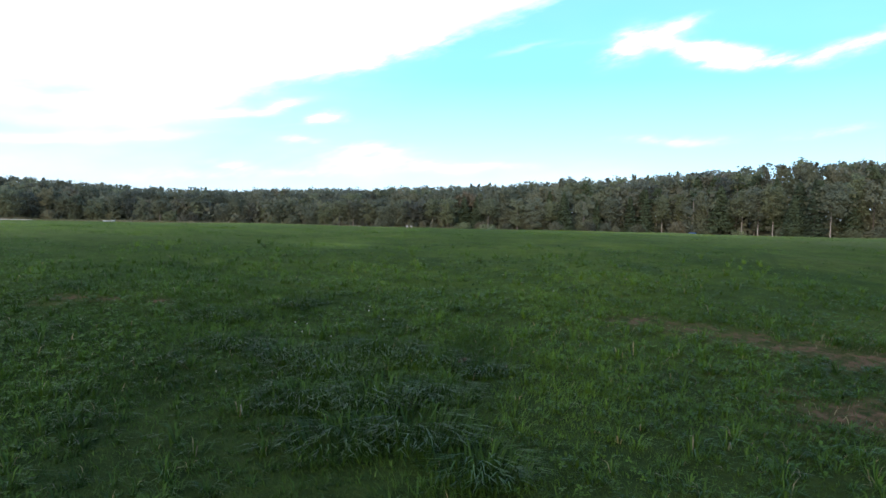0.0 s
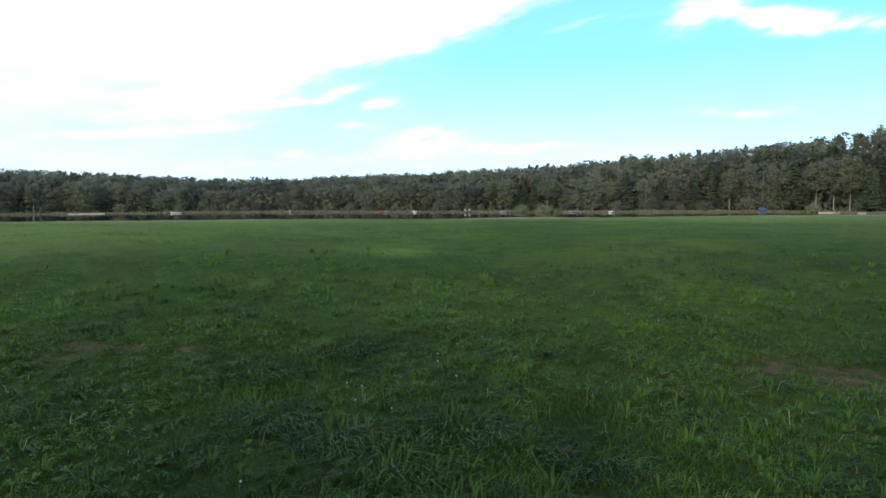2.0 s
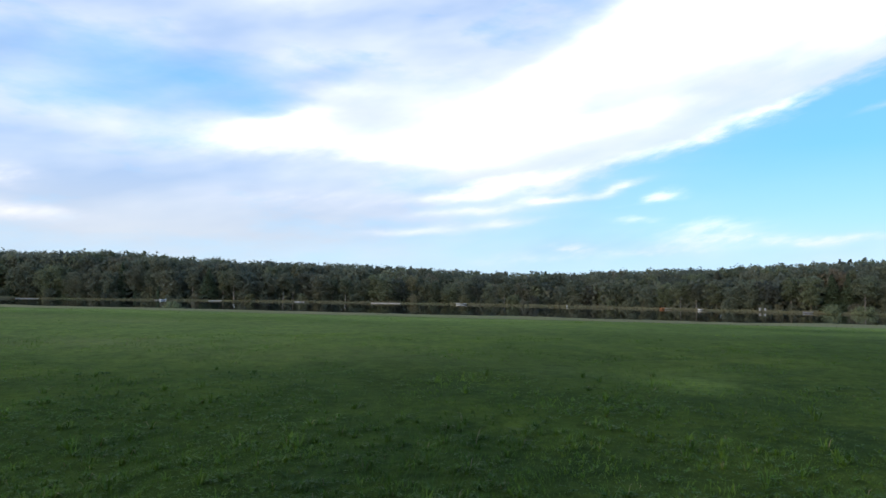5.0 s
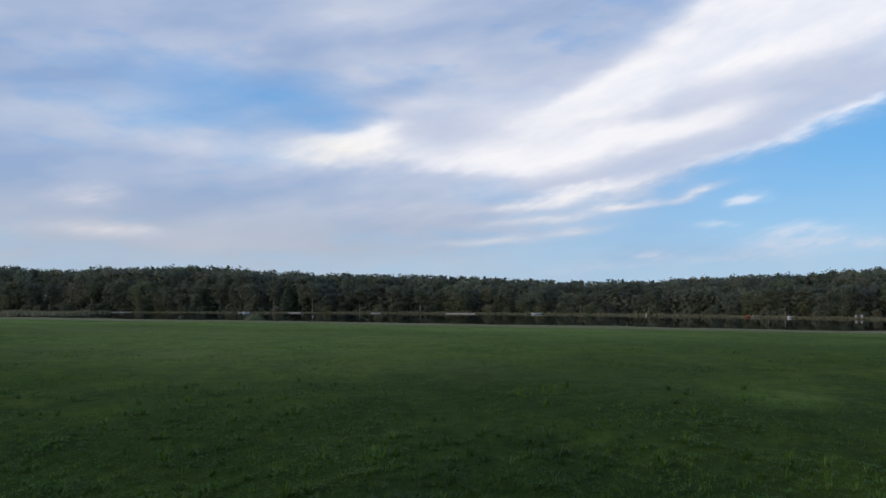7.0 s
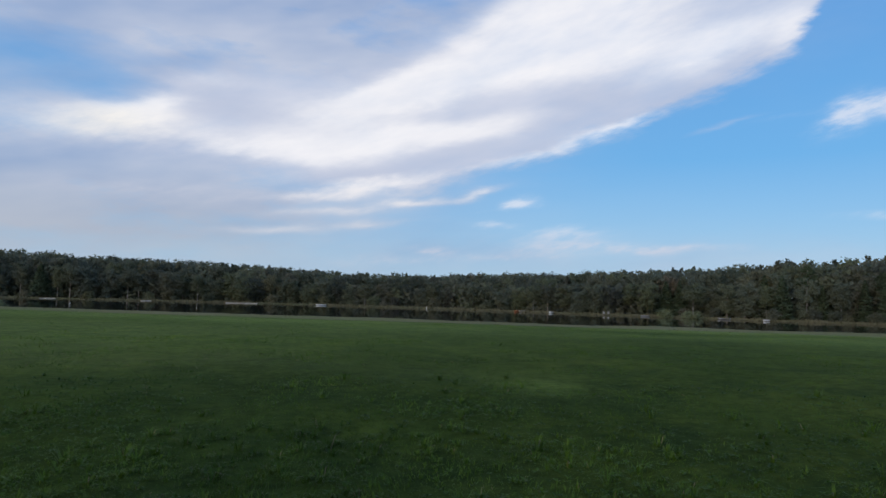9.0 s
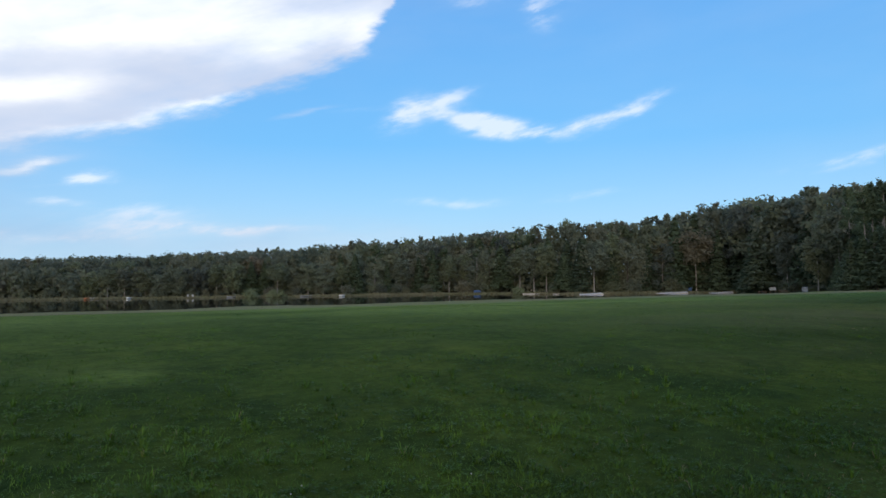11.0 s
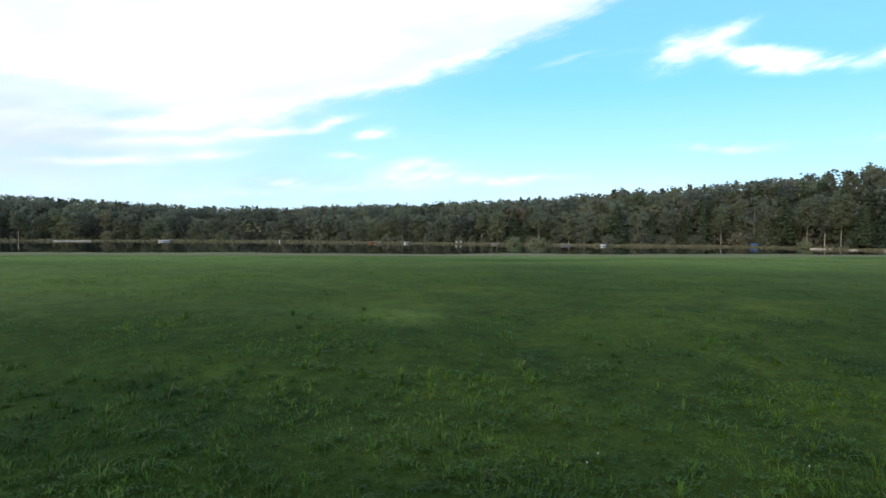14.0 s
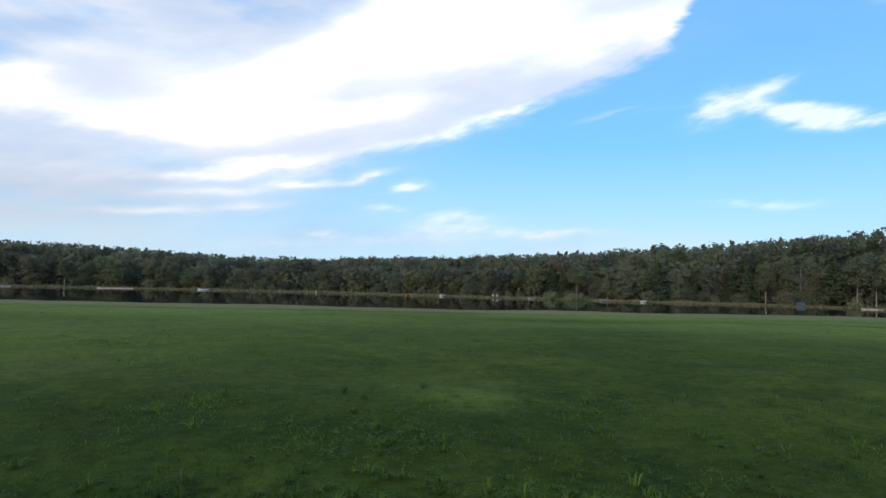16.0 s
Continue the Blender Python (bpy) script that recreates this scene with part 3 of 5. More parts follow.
def tube(bm, points, radii, sides=7):
    """A tapering round stem through points."""
    rings = []
    for n, (p, r) in enumerate(zip(points, radii)):
        p = Vector(p)
        a, b = Vector(points[max(n - 1, 0)]), Vector(points[min(n + 1, len(points) - 1)])
        q = (b - a).to_track_quat("Z", "Y")
        rings.append([bm.verts.new(p + q @ Vector((r * math.cos(k * math.tau / sides), r * math.sin(k * math.tau / sides), 0))) for k in range(sides)])
    for lo, hi in zip(rings, rings[1:]):
        for k in range(sides):
            bm.faces.new((lo[k], lo[(k + 1) % sides], hi[(k + 1) % sides], hi[k]))
    bm.faces.new(rings[-1])


# ---- ground, water ----


def build_ground():
    radii = np.concatenate([np.linspace(0.4, 14, 110), np.geomspace(14.2, 90, 80), np.linspace(91, 460, 190), np.geomspace(480, 4500, 24)])
    angles = np.radians(np.arange(-180, 180, 1.2))
    r, a = np.meshgrid(radii, angles, indexing="ij")
    x, y = 0.05 + r * np.sin(a), 2.0 + r * np.cos(a)
    z = land(x, y)
    sd = lake_distance(x, y)
    az, rr = np.degrees(np.arctan2(x, y)), np.hypot(x, y)
    n, k = len(radii), len(angles)
    index = np.arange(n * k).reshape(n, k)
    right = np.roll(index, -1, axis=1)
    faces = np.stack([index[:-1], index[1:], right[1:], right[:-1]], -1).reshape(-1, 4)[:, ::-1]
    verts = np.concatenate([np.stack([x, y, z], -1).reshape(-1, 3), [[0.05, 2.0, height(0.05, 2.0)]]])
    centre = np.stack([np.full(k, n * k), index[0], np.roll(index[0], -1)], -1)
    beyond = step(0.7, 0.8, rr / shore_far(az)) * (1 - step(53, 57, az)) * (np.abs(az) < 90)
    floor = np.maximum(step(3, 7, sd) * beyond, step(-4, 3, rr - wood_edge(az)) * (az > 54) * (az < 75))
    # dry grass along the brow of the field and the lake's edge
    straw = np.maximum(step(36.5, 40.5, y) * (1 - step(60, 75, y)) * (rr < 140) * (0.7 + 0.3 * bumps(x * 0.12, y * 0.12, 8)), step(0, 0.5, sd) * (1 - step(4, 9, sd)) * 0.8)
    keys = {"thatch_shade": 0.75 * (1 - step(4.0, 8.5, np.hypot(x - 0.05, y + 0.6))), "bare": bare(x, y), "pale": pale(x, y), "straw": np.clip(straw + 0.45 * dry(x, y), 0, 1) * (1 - floor), "woodfloor": floor}
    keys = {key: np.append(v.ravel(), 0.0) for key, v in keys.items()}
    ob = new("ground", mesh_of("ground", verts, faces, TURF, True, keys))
    bm = bmesh.new()
    bm.from_mesh(ob.data)
    bm.verts.ensure_lookup_table()
    for row in centre:
        bm.faces.new([bm.verts[i] for i in (row[0], row[2], row[1])]).smooth = True
    bmesh.ops.recalc_face_normals(bm, faces=bm.faces)
    bm.to_mesh(ob.data)
    bm.free()
    tagged(ob, "mown green meadow with worn brown patches, falling to a lake", "ground", kind="structure")


wood_edge = table([(50, 210), (54, 200), (56, 186), (60, 160), (64, 136), (67, 112), (70, 90), (75, 70), (80, 60)])
build_ground()

bm = bmesh.new()
corners = [bm.verts.new((x, y, 0)) for x, y in ((-470, 60), (200, 60), (200, 300), (-470, 340))]
bm.faces.new(corners)
lake = part("water", bm, WATER, None)
lake.location.z = WATER_Z
tagged(lake, "calm dark lake water mirroring the wooded far shore", "lake", kind="structure")

# ---- grass blades near the walk ----


def blades(rng, count, r0, r1, a0, a1, tall, wide, jointed, north=-0.6):
    """Blades of grass over a sector round the walk; sparser on the bare soil, taller in tussocks."""
    r = np.sqrt(rng.uniform(r0 * r0, r1 * r1, count))
    a = np.radians(rng.uniform(a0, a1, count))
    x, y = 0.05 + r * np.sin(a), north + r * np.cos(a)
    keep = rng.uniform(0, 1, count) > bare(x, y) * 0.82
    x, y = x[keep], y[keep]
    n = len(x)
    tuft = bumps(x * 1.7, y * 1.7, 5) * 0.6 + bumps(x * 5.0, y * 5.0, 6) * 0.4
    h = tall * (0.35 + 1.5 * tuft**2.2) * rng.uniform(0.5, 1.25, n)
    h = h * (1 + 0.25 * (1 - step(3.0, 6.0, np.hypot(x, y))))
    w = wide * rng.uniform(0.6, 1.3, n)
    # neighbouring blades lean the same way, as the mower and the wind left them
    turn, lean = rng.uniform(0, math.tau, n), rng.uniform(0.3, 1.5, n)
    side = 9.0 * bumps(x * 1.9, y * 1.9, 14) + rng.normal(0, 1.3, n)
    base = np.stack([x, y, land(x, y) - 0.008], -1)
    across = np.stack([np.cos(turn), np.sin(turn), np.zeros(n)], -1) * w[:, None] / 2
    over = np.stack([np.cos(side), np.sin(side), np.zeros(n)], -1) * (lean * h)[:, None]
    up = np.stack([np.zeros(n), np.zeros(n), h], -1)
    tip = base + up * (1 - 0.30 * lean[:, None] ** 2) + over
    # tint also carries the meadow's fall in brightness towards the camera, painted in
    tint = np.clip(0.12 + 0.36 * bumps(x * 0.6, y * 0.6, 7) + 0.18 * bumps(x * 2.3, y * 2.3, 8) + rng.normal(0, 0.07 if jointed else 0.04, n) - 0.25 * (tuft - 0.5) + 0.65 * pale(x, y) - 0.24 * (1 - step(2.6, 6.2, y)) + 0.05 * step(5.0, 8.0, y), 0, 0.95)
    tint = np.where(rng.uniform(0, 1, n) < 0.004 + 0.2 * bare(x, y) + 0.85 * step(36.5, 40.5, y) + 0.45 * dry(x, y), 1.0, tint)
    if jointed:
        mid = base + up * 0.62 * (1 - 0.12 * lean[:, None] ** 2) + over * 0.32
        v = np.stack([base - across, base + across, mid + across * 0.8, mid - across * 0.8, tip], 1).reshape(-1, 3)
        i = np.arange(n)[:, None] * 5
        f = np.concatenate([i + np.array([[0, 1, 2]]), i + np.array([[0, 2, 3]]), i + np.array([[3, 2, 4]])])
        return v, f, np.repeat(tint, 5)
    v = np.stack([base - across, base + across, tip], 1).reshape(-1, 3)
    return v, np.arange(n)[:, None] * 3 + np.array([[0, 1, 2]]), np.repeat(tint, 3)


def tufts(rng, count, r0, r1, a0, a1, each, tall, wide, thin=0.55, bright=0.0):
    """Small tufts of grass: longer blades that spread from one root and bend outward."""
    r, a = np.sqrt(rng.uniform(r0 * r0, r1 * r1, count)), np.radians(rng.uniform(a0, a1, count))
    x, y = 0.05 + r * np.sin(a), -0.6 + r * np.cos(a)
    odds = step(0.35, 0.65, bumps(x * 1.3, y * 1.3, 51) * 0.6 + bumps(x * 0.35, y * 0.35, 52) * 0.4)
    keep = (rng.uniform(0, 1, count) < (0.25 + 0.75 * odds) * (1 - 0.95 * step(thin, 1.0, r / r1))) & (bare(x, y) < 0.6)
    x, y = x[keep], y[keep]
    n = len(x)
    size = rng.uniform(0.55, 1.25, n)
    r = r[keep] / r1
    # tufts painted darker near the camera, and lighter far out against their self-shade
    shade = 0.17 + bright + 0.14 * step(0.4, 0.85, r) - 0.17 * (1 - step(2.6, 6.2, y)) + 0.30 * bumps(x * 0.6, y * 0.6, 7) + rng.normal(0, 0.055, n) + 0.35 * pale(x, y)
    root = np.repeat(np.stack([x, y, land(x, y) - 0.006], -1), each, axis=0)
    m = n * each
    way = rng.uniform(0, math.tau, m)
    h = tall * np.repeat(size, each) * rng.uniform(0.4, 1.1, m)
    lean = rng.uniform(0.4, 1.7, m)
    out = np.stack([np.cos(way), np.sin(way), np.zeros(m)], -1)
    base = root + out * (rng.uniform(0.0, 0.35, m) * np.repeat(size, each) * tall)[:, None]
    across = np.stack([-np.sin(way), np.cos(way), np.zeros(m)], -1) * (wide * rng.uniform(0.6, 1.2, m))[:, None] / 2
    up = np.stack([np.zeros(m), np.zeros(m), h], -1)
    mid = base + up * 0.66 + out * (lean * h * 0.32)[:, None]
    tip = base + up * (1 - 0.26 * lean[:, None] ** 1.4) + out * (lean * h)[:, None]
    v = np.stack([base - across, base + across, mid + across * 0.85, mid - across * 0.85, tip], 1).reshape(-1, 3)
    i = np.arange(m)[:, None] * 5
    f = np.concatenate([i + np.array([[0, 1, 2]]), i + np.array([[0, 2, 3]]), i + np.array([[3, 2, 4]])])
    tint = np.clip(np.repeat(shade, each) + rng.normal(0, 0.05, m), 0, 0.95)
    tint = np.where(rng.uniform(0, 1, m) < 0.02 + np.repeat(0.3 * dry(x, y), each), 1.0, tint)
    return v, f, np.repeat(tint, 5)


def build_grass():
    rng = np.random.default_rng(11)
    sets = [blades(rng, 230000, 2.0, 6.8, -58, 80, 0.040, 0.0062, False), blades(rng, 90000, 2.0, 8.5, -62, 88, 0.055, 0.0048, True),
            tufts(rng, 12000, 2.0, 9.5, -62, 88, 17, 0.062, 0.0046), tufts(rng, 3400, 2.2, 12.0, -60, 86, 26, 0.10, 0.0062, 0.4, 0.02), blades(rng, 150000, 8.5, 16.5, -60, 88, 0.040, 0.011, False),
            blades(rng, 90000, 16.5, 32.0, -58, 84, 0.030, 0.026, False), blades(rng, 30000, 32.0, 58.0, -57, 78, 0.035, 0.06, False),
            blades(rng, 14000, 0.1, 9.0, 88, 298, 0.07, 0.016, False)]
    verts, faces, tints, base = [], [], [], 0
    for v, f, k in sets:
        verts.append(v), faces.append(f + base), tints.append(k)
        base += len(v)
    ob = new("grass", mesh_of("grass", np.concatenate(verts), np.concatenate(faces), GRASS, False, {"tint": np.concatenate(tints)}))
    tagged(ob, "short green meadow grass with a few dry blades", "grass", kind="stuff")


build_grass()


def build_clover():
    """Patches of low three-lobed clover leaves among the grass."""
    rng = np.random.default_rng(17)
    count = 52000
    r, a = np.sqrt(rng.uniform(4, 95, count)), np.radians(rng.uniform(-60, 86, count))
    x, y = 0.05 + r * np.sin(a), -0.6 + r * np.cos(a)
    keep = (bumps(x * 0.9, y * 0.9, 31) * 0.65 + bumps(x * 3.1, y * 3.1, 32) * 0.35 > 0.55) & (bare(x, y) < 0.4)
    x, y = x[keep], y[keep]
    n = len(x)
    mid = np.stack([x, y, land(x, y) + rng.uniform(0.025, 0.065, n)], -1)
    size, turn = rng.uniform(0.006, 0.016, n), rng.uniform(0, math.tau, n)
    tip = rng.normal(0, 0.35, (n, 2))
    verts = []
    for k in range(3):
        for lobe, far in ((-0.55, 0.8), (0.0, 1.15), (0.55, 0.8)):
            b = turn + k * math.tau / 3 + lobe
            dx, dy = np.cos(b) * size * far, np.sin(b) * size * far
            verts.append(mid + np.stack([dx, dy, dx * tip[:, 0] + dy * tip[:, 1]], -1))
    v = np.stack([mid] + verts, 1).reshape(-1, 3)
    i = np.arange(n)[:, None] * 10
    f = np.concatenate([i + np.array([[0, 1 + 3 * k, 2 + 3 * k, 3 + 3 * k]]) for k in range(3)])
    tint = np.repeat(np.clip(rng.normal(0.28, 0.08, n), 0, 0.8), 10)
    ob = new("clover_patch", mesh_of("clover_patch", v, f, GRASS, False, {"tint": tint}))
    tagged(ob, "low green clover leaves in patches among the grass", "clover", kind="stuff")


build_clover()


def build_weeds():
    """Low rosettes of oval leaves, such as plantain and dandelion, between the grass."""
    rng = np.random.default_rng(19)
    count = 9000
    r, a = np.sqrt(rng.uniform(4, 130, count)), np.radians(rng.uniform(-60, 86, count))
    x, y = 0.05 + r * np.sin(a), -0.6 + r * np.cos(a)
    spread = bumps(x * 0.55, y * 0.55, 61) * 0.6 + bumps(x * 2.2, y * 2.2, 62) * 0.4
    keep = (rng.uniform(0, 1, count) < step(0.36, 0.62, spread)) & (bare(x, y) < 0.6)
    x, y = x[keep], y[keep]
    n, each = len(x), 6
    root = np.repeat(np.stack([x, y, land(x, y) + 0.012], -1), each, axis=0)
    m = n * each
    way = np.tile(np.arange(each) * math.tau / each, n) + np.repeat(rng.uniform(0, math.tau, n), each) + rng.normal(0, 0.25, m)
    long = np.repeat(rng.uniform(0.016, 0.036, n), each) * rng.uniform(0.7, 1.2, m)
    rise = rng.uniform(0.15, 0.9, m)
    out = np.stack([np.cos(way), np.sin(way), np.zeros(m)], -1)
    side = np.stack([-np.sin(way), np.cos(way), np.zeros(m)], -1) * (long * rng.uniform(0.18, 0.30, m))[:, None]
    lift = np.stack([np.zeros(m), np.zeros(m), long * rise], -1)
    spine = [root + out * (long * k)[:, None] + lift * math.sin(k * 2.2) for k in (0.12, 0.45, 0.75, 1.0)]
    v = np.stack([spine[0], spine[1] - side, spine[1] + side, spine[2] - side * 0.9, spine[2] + side * 0.9, spine[3]], 1).reshape(-1, 3)
    i = np.arange(m)[:, None] * 6
    f = np.concatenate([i + np.array([[c]]).reshape(1, 3) for c in ((0, 2, 1), (1, 2, 4), (1, 4, 3), (3, 4, 5))])
    tint = np.repeat(np.clip(np.repeat(rng.normal(0.25, 0.07, n), each) + rng.normal(0, 0.05, m), 0, 0.8), 6)
    ob = new("low_weeds", mesh_of("low_weeds", v, f, GRASS, False, {"tint": tint}))
    tagged(ob, "low green rosettes of broad weed leaves in the grass", "weeds", kind="stuff")


build_weeds()

# ---- trees ----


def cards(rng, centres, normals, size, slim=0.62, jitter=0.7, three=False):
    """Small pointed leaves or sprays, one at each centre, facing roughly along its normal."""
    n = len(centres)
    nrm = normals + rng.normal(0, jitter, (n, 3))
    nrm /= np.linalg.norm(nrm, axis=1, keepdims=True) + 1e-9
    any_ = rng.normal(0, 1, (n, 3))
    u = np.cross(nrm, any_)
    u /= np.linalg.norm(u, axis=1, keepdims=True) + 1e-9
    v = np.cross(nrm, u)
    s = (size * rng.uniform(0.6, 1.4, n))[:, None]
    if three:
        verts = np.stack([centres - u * s - v * s * slim, centres + u * s - v * s * slim * rng.uniform(0.2, 1, (n, 1)), centres + v * s * slim * 1.3], 1).reshape(-1, 3)
        return verts, np.arange(n)[:, None] * 3 + np.array([[0, 1, 2]])
    verts = np.stack([centres - u * s, centres - v * s * slim, centres + u * s, centres + v * s * slim], 1).reshape(-1, 3)
    return verts, np.arange(n)[:, None] * 4 + np.array([[0, 1, 2, 3]])


def crown_points(rng, clumps, count, loose=1.2):
    """Points in the outer part of ellipsoid clumps, with the outward way; clumps: rows of centre and half sizes."""
    c = np.asarray(clumps, float)
    weight = (c[:, 3] * c[:, 4] * c[:, 5]) ** (2 / 3)
    pick = rng.choice(len(c), count, p=weight / weight.sum())
    d = rng.normal(0, 1, (count, 3))
    d /= np.linalg.norm(d, axis=1, keepdims=True)
    d[:, 2] = np.where(d[:, 2] < -0.45, -d[:, 2], d[:, 2])
    r = rng.uniform(0.25, loose, count) ** 0.75
    return c[pick, :3] + d * c[pick, 3:] * r[:, None], d


def broad_clumps(rng, tall, wide, low, count, belly=0.42, lump=0.24):
    """Clumps of a broadleaf crown: a rounded, uneven heap from low to the top."""
    rows = []
    for n in range(count):
        k = (n + rng.uniform(0, 1)) / count
        z = low + (tall - low) * k**0.9
        girth = wide * math.sqrt(max(0.05, 1 - ((k - belly) / 0.62) ** 2))
        a, r = rng.uniform(0, math.tau), girth * rng.uniform(0.35, 0.95)
        s = wide * rng.uniform(lump, lump * 1.75) * (1.15 - 0.42 * k * k)
        rows.append((r * math.cos(a), r * math.sin(a), z - s * 0.6, s, s, s * rng.uniform(0.8, 1.25)))
    return rows


def conifer_points(rng, tall, wide, low, count, droop=0.35):
    """Sprays along drooping whorls of a conifer."""
    k = rng.uniform(0, 1, count) ** 1.25
    layer = np.clip(np.round(k * 15) / 15 + rng.normal(0, 0.008, count), 0, 1)
    z0 = low + (tall - low) * layer
    girth = wide * (1 - layer) ** 0.85 + 0.06 * wide
    arm = rng.integers(0, 9, count)
    a = arm * math.tau / 9 + np.round(k * 15) * 1.9 + rng.normal(0, 0.17, count)
    r = girth * rng.uniform(0.15, 1.0, count) ** 0.6 * (0.75 + 0.4 * ring(arm, np.round(k * 15), 4))
    p = np.stack([r * np.cos(a), r * np.sin(a), z0 - droop * r + rng.normal(0, 0.009 * tall, count)], -1)
    d = np.stack([np.cos(a) * 0.5, np.sin(a) * 0.5, np.full(count, 0.9)], -1)
    return p, d


def stem(rng, tall, thick, limbs, low, wide, lean=0.02, sides=7, apart=None):
    """A trunk with its limbs; with a list given as apart, each limb becomes a mesh of its own in it."""
    bm = bmesh.new()
    path = [(0, 0, -0.3)]
    for n in range(1, 7):
        path.append((rng.normal(0, lean * tall * 0.2) * n / 6, rng.normal(0, lean * tall * 0.2) * n / 6, tall * n / 6))
    tube(bm, path, [thick * (1.25 if n == 0 else 1 - 0.14 * n) for n in range(7)], sides)
    for n in range(limbs):
        z = low + (tall * 0.9 - low) * (n + rng.uniform(0, 1)) / limbs
        i = min(int(z / tall * 6), 5)
        f = z / tall * 6 - i
        start = Vector(path[i]).lerp(Vector(path[i + 1]), f) if i else Vector((0, 0, z))
        a, reach = rng.uniform(0, math.tau), wide * rng.uniform(0.45, 0.85) * (1.1 - 0.5 * z / tall)
        end = start + Vector((math.cos(a) * reach, math.sin(a) * reach, reach * rng.uniform(0.25, 0.8)))
        mid = start.lerp(end, 0.5) + Vector((0, 0, -0.08 * reach))
        t = thick * 0.38 * (1.1 - 0.6 * z / tall)
        limb = bm if apart is None else bmesh.new()
        tube(limb, [start, mid, end], [t, t * 0.65, t * 0.2], 5)
        if apart is not None:
            apart.append(limb)
    return bm


def pine_points(rng, tall, wide, low, count):
    """Flat tiers of needle sprays on the long level boughs of an old pine."""
    tiers = 26
    k = np.sort(rng.uniform(0, 1, tiers)) ** 0.8
    way, reach = rng.uniform(0, math.tau, tiers), wide * (1.05 - k) ** 0.6 * rng.uniform(0.55, 1.1, tiers)
    pick = rng.integers(0, tiers, count)
    along, off = rng.uniform(0.2, 1.0, count), rng.normal(0, 0.22, count)
    r = reach[pick] * along
    a = way[pick] + off
    z = low + (tall - low) * k[pick] + 0.16 * r + rng.normal(0, 0.013 * tall, count) * (0.5 + along)
    p = np.stack([r * np.cos(a), r * np.sin(a), z], -1)
    return p, np.stack([np.cos(a) * 0.3, np.sin(a) * 0.3, np.full(count, 0.6)], -1)


PROTO = {}


def prototype(key, kind, seed, tall, wide, low, leaves, size, material, bark, label, category="tree"):
    """One tree, standing at the world's middle until it is copied into place."""
    rng = np.random.default_rng(seed)
    tree = new(kind)
    tree.empty_display_size = 0.5
    trunk_top = tall * (0.93 if kind in ("conifer", "spruce", "pine") else 0.8)
    part("trunk", stem(rng, trunk_top, tall * 0.0095, 3 if kind in ("conifer", "spruce") else 9, low, wide), bark, tree, smooth=True)
    if kind == "pine":
        p, d = pine_points(rng, tall, wide, low, leaves)
        v, f = cards(rng, p, d, size, 0.35, 0.8, True)
    elif kind in ("conifer", "spruce"):
        p, d = conifer_points(rng, tall, wide, low, leaves)
        v, f = cards(rng, p, d, size, 0.45, 0.35, True)
    else:
        p, d = crown_points(rng, broad_clumps(rng, tall, wide, low, 34, 0.54, 0.32), leaves)
        v, f = cards(rng, p, d + np.array([0, 0, 0.25]), size * 1.02, 0.75, 0.45, True)
    part_of("crown", mesh_of("crown", v, f, material), tree)
    tagged(tree, label, category)
    PROTO[key] = (tree, tall, (v, f))
    return tree


for n in range(5):
    prototype(f"broad{n}", "broadleaf_tree", 20 + n, 15, (3.4, 4.2, 3.7, 4.6, 3.0)[n], (1.2, 2.5, 0.8, 2.5, 4.0)[n], 2600, 0.26, LEAF, BARK, "dense green broadleaf tree at the wood's edge")
for n in range(3):
    prototype(f"tall{n}", "tall_tree", 40 + n, 17, (3.0, 3.5, 2.8)[n], (7.0, 8.5, 6.0)[n], 2500, 0.25, LEAF, PALE_BARK, "tall tree with a bare pale trunk and high crown")
for n in range(5):
    prototype(f"fine{n}", "broadleaf_tree", 120 + n, 17, (3.5, 4.0, 3.6, 4.3, 3.2)[n], (0.8, 1.5, 3.0, 1.0, 3.5)[n], 3700, 0.235, LIT_LEAF, BARK if n % 2 else PALE_BARK, "green broadleaf tree at the wood's edge")
for n in range(3):
    prototype(f"fir{n}", "conifer", 50 + n, 14, (3.0, 3.5, 2.5)[n], (0.8, 2.5, 0.5)[n], 3200, 0.32, NEEDLE, BARK, "dark green conifer with drooping boughs", "conifer")
for n in range(3):
    prototype(f"pine{n}", "pine", 55 + n, 18, (3.4, 3.9, 3.0)[n], (8.0, 6.5, 9.0)[n], 3800, 0.26, NEEDLE, PALE_BARK, "tall pine with a bare trunk and level boughs", "pine")
prototype("shrub0", "shrub", 60, 4.0, 2.3, 0.1, 1300, 0.20, LEAF, BARK, "leafy green shrub under the trees", "shrub")
prototype("shrub1", "shrub", 61, 3.0, 2.0, 0.0, 1400, 0.17, WILLOW, BARK, "rounded pale green bush on the lake shore", "shrub")


def at(az, d):
    return d * math.sin(radians(az)), d * math.cos(radians(az))


def plant(key, az, d, tall, rng, group, label="", widen=1.0):
    proto, size, _ = PROTO[key]
    x, y = at(az, d)
    s = tall / size
    ob = copy_thing(proto, Matrix.LocRotScale((x, y, height(x, y) - 0.05), Euler((0, 0, rng.uniform(0, math.tau))), (s * widen, s * widen, s)))
    return tagged(ob, label, group=group)


def wood_near(az):
    return float(shore_far(az)) + 5 if az < 54 else float(wood_edge(az))


def wood_top(az, d):
    return 1.95 + d * math.tan(radians(float(top_rise(az)))) - height(*at(az, d))


